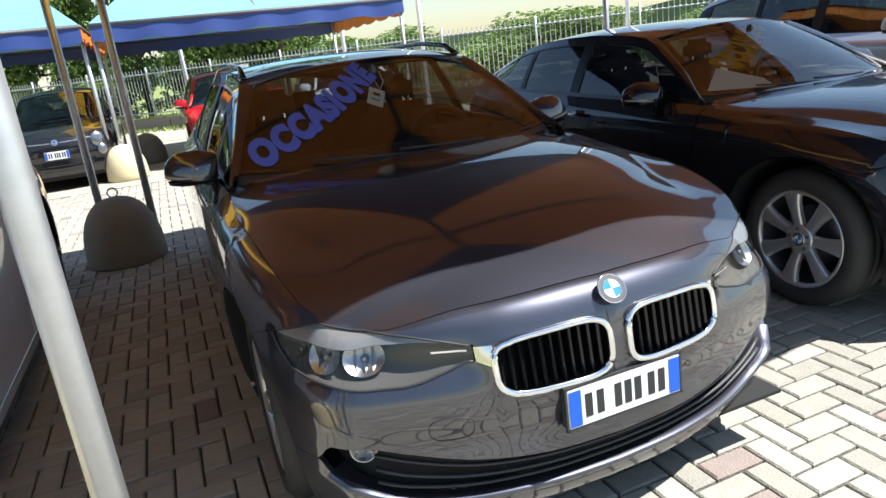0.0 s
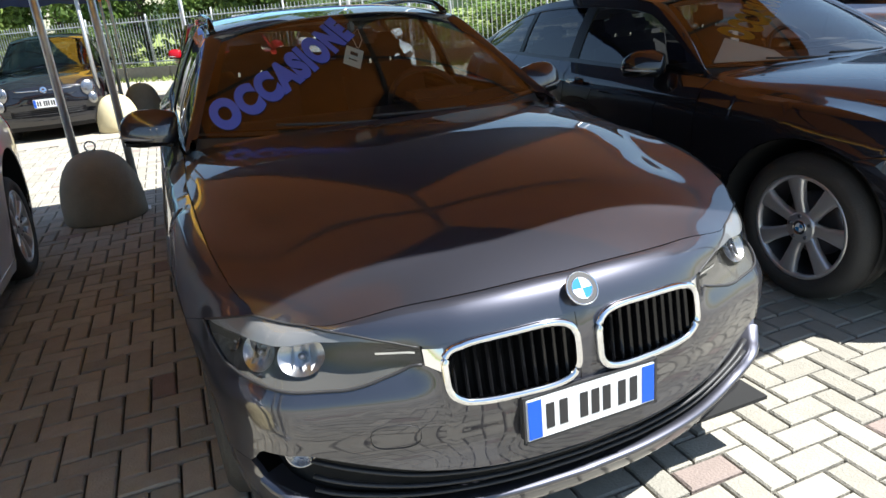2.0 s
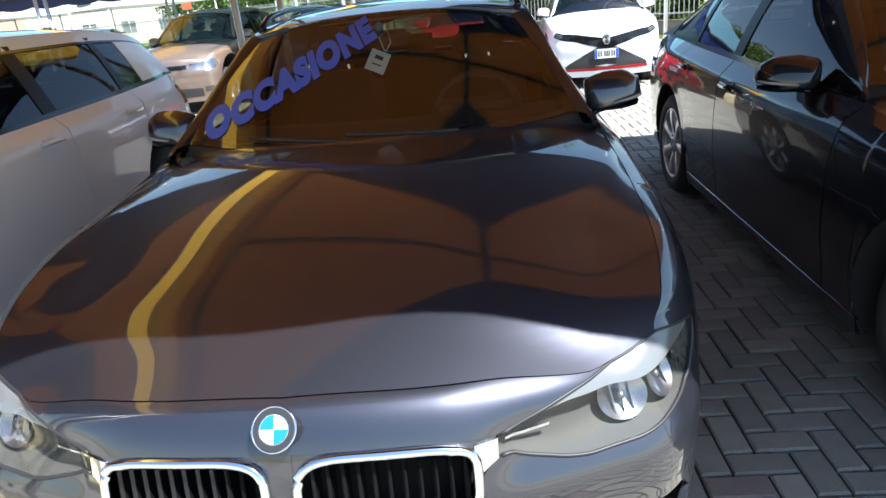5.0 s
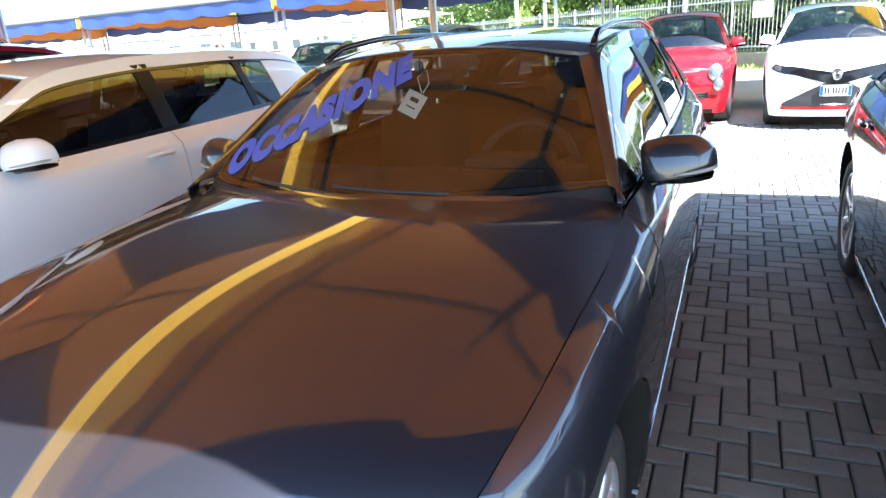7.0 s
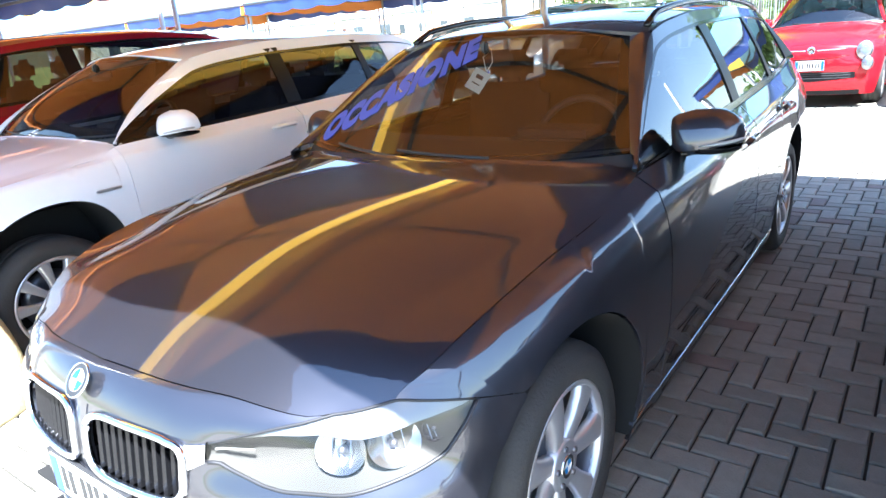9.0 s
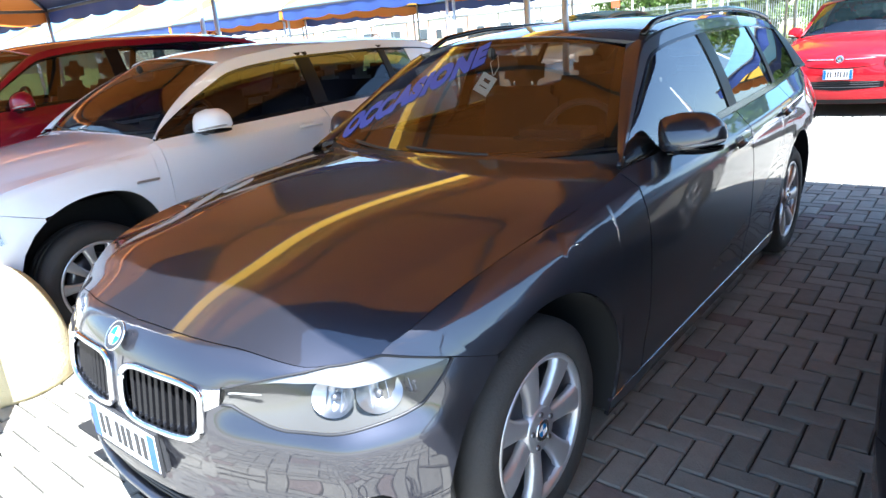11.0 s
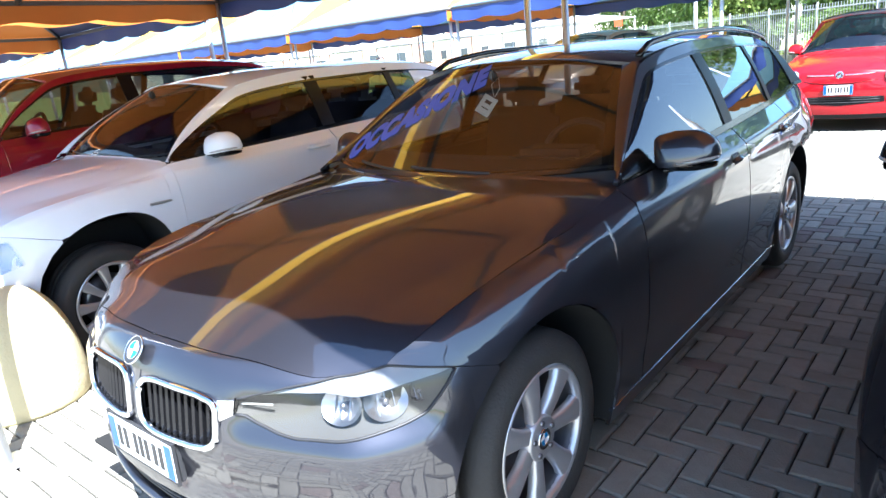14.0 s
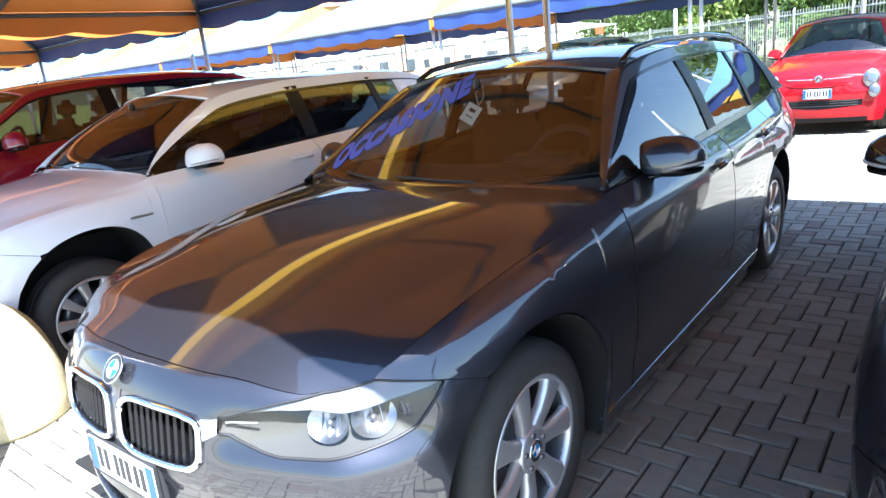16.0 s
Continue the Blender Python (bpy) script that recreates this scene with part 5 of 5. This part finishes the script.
for i in range(16):
    a, b = FA + FD * (FL * i / 16), FA + FD * (FL * (i + 1) / 16 - .02)
    bm = box_bm(0, 0, .17, (b - a).length, .22, .40, .015)
    bm.transform(Matrix.Translation((a + b) / 2) @ Matrix.Rotation(math.atan2(FD.y, FD.x), 4, "Z"))
    part("wall_block", bm, M_conc, wall)
fence = thing("bar_fence", "galvanised steel bar fence on a low concrete wall", "fence")
n_post = 27
for i in range(n_post):
    p = FA + FD * (FL * i / (n_post - 1))
    v, f = tube([(p.x, p.y, .3), (p.x, p.y, 1.92)], .028, 6)
    mesh_ob("fence_post", v, f, M_fence, fence)
for z in (.52, 1.72):
    v, f = tube([FA + Vector((0, 0, z)), FB + Vector((0, 0, z))], .022, 6)
    mesh_ob("fence_rail", v, f, M_fence, fence)
verts, faces = [], []
k = int(FL / .125)
for i in range(k):
    p = FA + FD * (i + .5) * .125
    for q in ((-.007, -.007), (.007, -.007), (.007, .007), (-.007, .007)):
        verts.append((p.x + q[0], p.y + q[1], .42))
        verts.append((p.x + q[0], p.y + q[1], 1.86))
    b = i * 8
    faces += [(b + 2 * j, b + (2 * j + 2) % 8, b + (2 * j + 3) % 8, b + 2 * j + 1) for j in range(4)]
tagged(mesh_ob("bar_infill", verts, faces, M_fence, fence, smooth=False), kind="stuff")


def leaf_cloud(rng, blobs, count, size):
    """Loose leaf quads scattered through ellipsoid clumps, thinner towards the inside."""
    verts, faces = [], []
    for i in range(count):
        c, r = blobs[rng.randrange(len(blobs))]
        d = Vector((rng.gauss(0, 1), rng.gauss(0, 1), rng.gauss(0, 1))).normalized()
        p = Vector(c) + Vector((d.x * r[0], d.y * r[1], d.z * r[2])) * (rng.random() ** .4 * 1.08)
        u = Vector((rng.gauss(0, 1), rng.gauss(0, 1), rng.gauss(0, .7))).normalized()
        w = u.cross(Vector((rng.gauss(0, 1), rng.gauss(0, 1), rng.gauss(0, 1)))).normalized()
        s = size * rng.uniform(.6, 1.4)
        b = len(verts)
        verts += [p - u * s, p + w * s * .5, p + u * s, p - w * s * .5]
        faces.append((b, b + 1, b + 2, b + 3))
    return verts, faces


def tree(seed, h, spread, material, label):
    rng = random.Random(seed)
    t = thing("tree", label, "tree", group="boundary trees")
    v, f = tube([(0, 0, -.05), (.05, 0, h * .25), (.02, .06, h * .5), (-.05, .03, h * .78)], [.13, .10, .07, .02], 8)
    trunk = mesh_ob("trunk", v, f, M_bark, t)
    blobs = []
    for i in range(11):
        a = rng.uniform(0, 6.28)
        r = spread * rng.uniform(.2, .95)
        z = h * rng.uniform(.08, .86)
        c = (math.cos(a) * r, math.sin(a) * r, z)
        blobs.append((c, (spread * rng.uniform(.28, .5), spread * rng.uniform(.28, .5), h * rng.uniform(.09, .17))))
        v, f = tube([(.02, .03, h * .3), (c[0] * .5, c[1] * .5, z * .8), c], [.045, .03, .012], 6)
        mesh_ob("limb", v, f, M_bark, trunk)
    v, f = leaf_cloud(rng, blobs, 5600, .095)
    mesh_ob("crown", v, f, material, t, smooth=False)
    return t


TREES = [tree(3, 4.6, 2.1, M_leaf, "leafy broad-leaved tree behind the fence"), tree(8, 3.7, 1.9, M_leaf2, "light green bushy tree behind the fence"),
         tree(15, 5.6, 2.3, M_leaf, "tall leafy tree behind the fence"), tree(21, 2.6, 1.7, M_leaf2, "low light green shrub behind the fence")]
rng = random.Random(5)
for i in range(44):
    d = 6 + i * 1.42
    off = 2.3 + rng.uniform(0, 3.0) + (2.5 if i % 3 == 0 else 0)
    p = FA + FD * d + FN * off
    if FA.x + FD.x * d < -15 and i % 3:
        continue
    src = TREES[(i * 7 + i // 3) % 4]
    low = .42 if p.x > 4.6 else 1.45 if p.x > -4 else 1.7
    m = pose(p.x, p.y, -.03, 0, 0, rng.uniform(0, 360)) @ Matrix.Diagonal((1, 1, low, 1))
    copy_thing(src, m)
for i, t in enumerate(TREES):
    p = FA + FD * (33.5 + i * 6.1) + FN * (4.1 + i % 2)
    t.matrix_world = pose(p.x, p.y, -.03, 0, 0, 40 * i) @ Matrix.Diagonal((1, 1, .45, 1))

# rough grass along the boundary
verts, faces = [], []
for i in range(16000):
    d = rng.uniform(0, FL)
    o = rng.uniform(-.15, 3.5) if i % 4 else rng.uniform(-.9, -.13)
    p = FA + FD * d + FN * o
    hgt = rng.uniform(.12, .45) * (1 if o > 0 else .35)
    a = rng.uniform(0, 3.14)
    c, s = math.cos(a) * .03, math.sin(a) * .03
    b = len(verts)
    verts += [(p.x - c, p.y - s, -.02), (p.x + c, p.y + s, -.02), (p.x + rng.gauss(0, .06), p.y + rng.gauss(0, .06), hgt)]
    faces.append((b, b + 1, b + 2))
tagged(mesh_ob("tall_grass", verts, faces, M_blade, smooth=False), "tall sunlit meadow grass by the fence", "grass", kind="stuff")


# ---------------------------------------------------------------- distance
def house(x, y, w, d, h, yaw, mw, roof_h, label, cols=3, rows_=2):
    o = thing("house", label, "house", pose(x, y, 0, 0, 0, yaw), group="far houses")
    part("wall", box_bm(0, 0, h / 2, w, d, h), mw, o)
    bm = bmesh.new()
    if roof_h > .5:
        P = [(-w / 2 - .4, -d / 2 - .4, h), (w / 2 + .4, -d / 2 - .4, h), (w / 2 + .4, d / 2 + .4, h), (-w / 2 - .4, d / 2 + .4, h), (-w / 2 - .4, 0, h + roof_h), (w / 2 + .4, 0, h + roof_h)]
        vs = [bm.verts.new(p) for p in P]
        for q in ((0, 1, 5, 4), (2, 3, 4, 5), (0, 4, 3), (1, 2, 5), (3, 2, 1, 0)):
            bm.faces.new([vs[i] for i in q])
    else:
        box_bm(0, 0, h + .1, w + .4, d + .4, .2, bm=bm)
    part("roof", bm, M_roof, o)
    for i in range(cols):
        for j in range(rows_):
            cx, cz = (i + .5) / cols * w - w / 2, (j + .55) / rows_ * h
            win = part("window", box_bm(cx, -d / 2 - .03, cz, w / cols * .42, .1, h / rows_ * .5), M_wall, o)
            part("pane", box_bm(cx, -d / 2 - .07, cz, w / cols * .36, .06, h / rows_ * .44), M_pane, win)
    return o


house(-62, 60, 22, 12, 9, 40, M_wall2, 2.5, "red-brick apartment house beyond the meadow", 7, 3)
house(-44, 80, 16, 10, 6, 30, M_wall, 2.4, "cream rendered house with a clay roof", 4, 2)
house(-84, 52, 18, 10, 7, 50, M_wall, 2.6, "cream rendered house with a clay roof", 5, 2)
house(-30, 96, 18, 10, 5.5, 20, M_wall, 2.4, "cream rendered house with a clay roof", 4, 2)
house(-70, 86, 26, 12, 12, 35, M_wall2, .2, "red-brick apartment house beyond the meadow", 8, 4)
house(-14, 62, 20, 10, 4.2, 5, M_wall, .2, "low white works hall beyond the meadow", 5, 1)
M_grey_t = mat("grey_tent_cloth", (.42, .42, .42), .8, vary=.15, trans=.2)
for i in range(7):
    t = thing("market_tent", "grey peaked shade tent on thin poles", "tent", pose(-13 - i * 4.6, 26 + i * .6, 0, 0, 0, 8), group="grey tents")
    v, f = lathe([(2.2, 3.1), (2.45, 1.5), (3.2, .02)], 4, "z")
    mesh_ob("tent_roof", v, f, M_grey_t, t, smooth=False)
    for a in range(4):
        q = a * math.pi / 2
        v, f = tube([(3.0 * math.cos(q), 3.0 * math.sin(q), 0), (3.0 * math.cos(q), 3.0 * math.sin(q), 2.25)], .03, 6)
        mesh_ob("tent_pole", v, f, M_galv, t)
sg = thing("roadside_sign", "small orange square sign on a post", "sign", at(-17.0, 40))
part("sign_board", box_bm(0, 0, 2.45, .55, .05, .6, .01), M_orange_p, sg)
v, f = tube([(0, .06, -.03), (0, .06, 2.5)], .04, 8)
mesh_ob("sign_post", v, f, M_galv, sg)
ws = thing("notice_board", "small white notice fixed to the fence", "sign")
c = FA + FD * 43.0
bm = box_bm(0, -.045, 1.45, .62, .02, .40, .004)
bm.transform(Matrix.Translation(c) @ Matrix.Rotation(math.atan2(FD.y, FD.x), 4, "Z"))
part("notice_panel", bm, M_paper, ws)
# white lamp posts along the lot
for x, y in ((-4.4, 17.2), (-.2, 16.4), (3.6, 15.6), (5.0, 13.8), (-11, 18), (8.3, 10.5)):
    l = thing("lamp_post", "slim white-painted steel post", "post", at(x, y), group="white posts")
    v, f = tube([(0, 0, 0), (0, 0, 4.6)], [.055, .04], 10)
    mesh_ob("shaft", v, f, M_white, l)
    part("base_plate", box_bm(0, 0, .012, .24, .24, .024, .004), M_galv, l)
hill = []
for i in range(60):
    a = radians(20 + i * 2.6)
    hill.append([(math.cos(a) * 560, math.sin(a) * 560, z * (16 + 9 * noise.noise((i * .23, .5, 0)) + 5 * noise.noise((i * .9, 3, 0)))) for z in (-.02, .6, 1)])
tagged(mesh_ob("backdrop", np.array(hill).reshape(-1, 3), grid_faces(60, 3), M_hill), "far wooded hills on the horizon", "hills", kind="structure")


# ---------------------------------------------------------------- things in and on the cars
def letters(text, material, m, size, name, label, parent=None):
    cu = bpy.data.curves.new(name, "FONT")
    cu.body = text
    cu.size = size
    cu.extrude = .0006
    cu.offset = size * .075
    cu.space_character = 1.12
    cu.align_x, cu.align_y = "CENTER", "CENTER"
    tmp = bpy.data.objects.new("tmp", cu)
    scene.collection.objects.link(tmp)
    dg = bpy.context.evaluated_depsgraph_get()
    me = bpy.data.meshes.new_from_object(tmp.evaluated_get(dg))
    bpy.data.objects.remove(tmp)
    me.materials.clear()
    me.materials.append(material)
    me.transform(m)
    ob = new(name, me)
    ob.parent = parent
    return tagged(ob, label, "sale sign" if parent is None else "")


def on_screen(ob, lift):
    """Bend flat lettering (x across, y up the glass) onto the estate's windscreen."""
    for v in ob.data.vertices:
        p = screen(np.array(v.co.x), np.array(v.co.y))
        v.co = Vector(p) + Vector((0, lift * .55, -lift * .8)) * (1 + (0.3 if v.co.z > 0 else 0))
    ob.data.update()


def single_letters(ob, label):
    """Turn joined lettering into one thing with a mesh for each letter."""
    me = ob.data
    root = list(range(len(me.vertices)))

    def top(i):
        while root[i] != i:
            root[i] = root[root[i]]
            i = root[i]
        return i
    for e in me.edges:
        a, b = top(e.vertices[0]), top(e.vertices[1])
        root[a] = b
    groups = {}
    for p in me.polygons:
        groups.setdefault(top(p.vertices[0]), []).append(tuple(p.vertices))
    t = thing("sale_lettering", label, "sale sign", group="sale signs")
    for k in sorted(groups):
        used = sorted({i for f in groups[k] for i in f})
        new_i = {v: n for n, v in enumerate(used)}
        mesh_ob("letter", [me.vertices[i].co[:] for i in used], [tuple(new_i[i] for i in f) for f in groups[k]], me.materials[0], t, smooth=False)
    bpy.data.objects.remove(ob)
    return t


sale = letters("OCCASIONE", M_letblue, Matrix.Identity(4), 1.0, "sale_lettering", "pale blue sale lettering stuck behind the windscreen")
vs = np.array([v.co[:] for v in sale.data.vertices])
lo, hi = vs.min(0), vs.max(0)
ca, cw = Vector((-.945, .13)), Vector((-.06, .865))                   # ends of the slanting line across the glass
for v in sale.data.vertices:
    u = (v.co.x - lo[0]) / (hi[0] - lo[0])
    h = (v.co.y - lo[1]) / (hi[1] - lo[1]) - .5
    p = ca.lerp(cw, u)
    v.co = (p.x - .12 * h, p.y + .235 * h, v.co.z)
on_screen(sale, -.003)
single_letters(sale, "pale blue sale lettering stuck behind the windscreen")

# price tag on the mirror
tag = thing("price_tag", "white paper price tag hanging on a loop", "tag", pose(-.015, 1.800, 1.195, 62, 0, 8) @ pose(0, 0, 0, 0, 0, -28))
part("tag_card", box_bm(0, 0, 0, .080, .090, .002, .0005), M_paper, tag)
part("tag_mark", box_bm(0, .016, .0014, .034, .016, .0008), M_ink, tag)
part("tag_mark", box_bm(0, -.014, .0014, .040, .005, .0008), M_ink, tag)
v, f = tube([(.01, .05, 0), (-.03, .09, .01), (-.01, .13, .02), (.02, .09, .01), (.015, .05, 0)], .002, 5)
mesh_ob("tag_loop", v, f, M_paper, tag)


def on_coupe(a, w, lift):
    p = screen(np.array(a), np.array(w)) + [0, lift * .55, -lift * .8]
    z = float(pchip([0, .40, .775, .97, 1.43], [0, .40, .775, .96, 1.39])(p[2]))
    return coupe.matrix_world @ Vector((p[0] * .9125 / .905, float(pchip(YS, [0, .40, 1.152, 1.43, 2.10, 3.21, 3.962, 4.638])(p[1])), z))


sale2 = letters("OCCASIONE", M_letyel, Matrix.Identity(4), 1.0, "sale_lettering", "yellow sale lettering stuck behind the coupe windscreen")
vs = np.array([v.co[:] for v in sale2.data.vertices])
lo, hi = vs.min(0), vs.max(0)
ca, cw = Vector((-.72, .36)), Vector((.16, .92))
for v in sale2.data.vertices:
    u = (v.co.x - lo[0]) / (hi[0] - lo[0])
    h = (v.co.y - lo[1]) / (hi[1] - lo[1]) - .5
    p = ca.lerp(cw, u)
    v.co = on_coupe(p.x - .20 * h, p.y + .17 * h, .006)
sale2.data.update()
single_letters(sale2, "yellow sale lettering stuck behind the coupe windscreen")
sheet = thing("paper_sheet", "printed paper sheets lying on the dashboard", "paper")
P = [on_coupe(a, w, .010) for a, w in ((-.93, .075), (-.44, .065), (-.48, .17), (-.76, .36))]
mesh_ob("paper_page", [*P, *[p + Vector((0, .002, -.002)) for p in P]], [(0, 1, 2, 3), (7, 6, 5, 4), (0, 4, 5, 1), (1, 5, 6, 2), (2, 6, 7, 3), (3, 7, 4, 0)], M_paper, sheet, smooth=False)

# paving
rng = random.Random(11)
pave = tagged(new("pavement"), "herringbone block paving in beige and red", "paving", kind="structure")


def paver_geo(cx, cy, lx, ly, z, tilt):
    g, ch = .0043, .006
    a, b = lx / 2 - g, ly / 2 - g
    V = []
    for k, zz in ((ch, 0), (0, -ch), (0, -.03)):
        for sx, sy in ((-1, -1), (1, -1), (1, 1), (-1, 1)):
            V.append((cx + sx * (a - k), cy + sy * (b - k), z + zz + sx * tilt[0] + sy * tilt[1]))
    F = [(0, 1, 2, 3)] + [(4 + i, 4 + (i + 1) % 4, (i + 1) % 4, i) for i in range(4)] + [(8 + i, 8 + (i + 1) % 4, 4 + (i + 1) % 4, 4 + i) for i in range(4)]
    return V, F


def piece_mesh(lx, ly, material, name):
    V, F = paver_geo(0, 0, lx, ly, 0, (.0004, -.0005))
    me = bpy.data.meshes.new(name)
    me.from_pydata(V, [], F)
    me.materials.append(material)
    return me


U = .0985
PM = {(o, r): piece_mesh(2 * U if o == "h" else U, U if o == "h" else 2 * U, M_paver_ro if r else M_paver_o, "paver") for o in "hv" for r in (0, 1)}
joined = {0: ([], []), 1: ([], [])}
X0, X1, Y0, Y1 = -8.0, 6.5, -3.2, 9.4
count = 0
for c in range(int((X1 - X0) / U)):
    for r in range(int((Y1 - Y0) / U)):
        m = (c - r) % 4
        if m == 0:
            o, cx, cy = "h", X0 + (c + 1) * U, Y0 + (r + .5) * U
        elif m == 3:
            o, cx, cy = "v", X0 + (c + .5) * U, Y0 + (r + 1) * U
        else:
            continue
        pr = .03 + .09 * max(0, min(1, (cx - .9) / .8)) * max(0, min(1, (.3 - cy) / .5)) + .10 * max(0, noise.noise((cx * .7, cy * .7, 0)))
        red = 1 if rng.random() < pr else 0
        z = rng.gauss(0, .0012)
        near = (.98 < cx < 1.52 and .5 < cy < 2.9) or (.35 < cx < 1.9 and -1.0 < cy < .15) or (-1.15 < cx < -.92 and 0 < cy < 2)
        if near and count < 300:
            p = new("paver", PM[o, red])
            p.parent = pave
            p.matrix_world = pose(cx, cy, z, rng.gauss(0, .4), rng.gauss(0, .4), rng.gauss(0, .25))
            count += 1
        else:
            V, F = joined[red]
            v, f = paver_geo(cx, cy, 2 * U if o == "h" else U, U if o == "h" else 2 * U, z, (rng.gauss(0, .0004), rng.gauss(0, .0004)))
            b = len(V)
            V += v
            F += [tuple(b + i for i in q) for q in f]
for red in (0, 1):
    ob = mesh_ob("paver_field", *joined[red], M_paver_r if red else M_paver, pave, smooth=False)
    tagged(ob, kind="stuff")
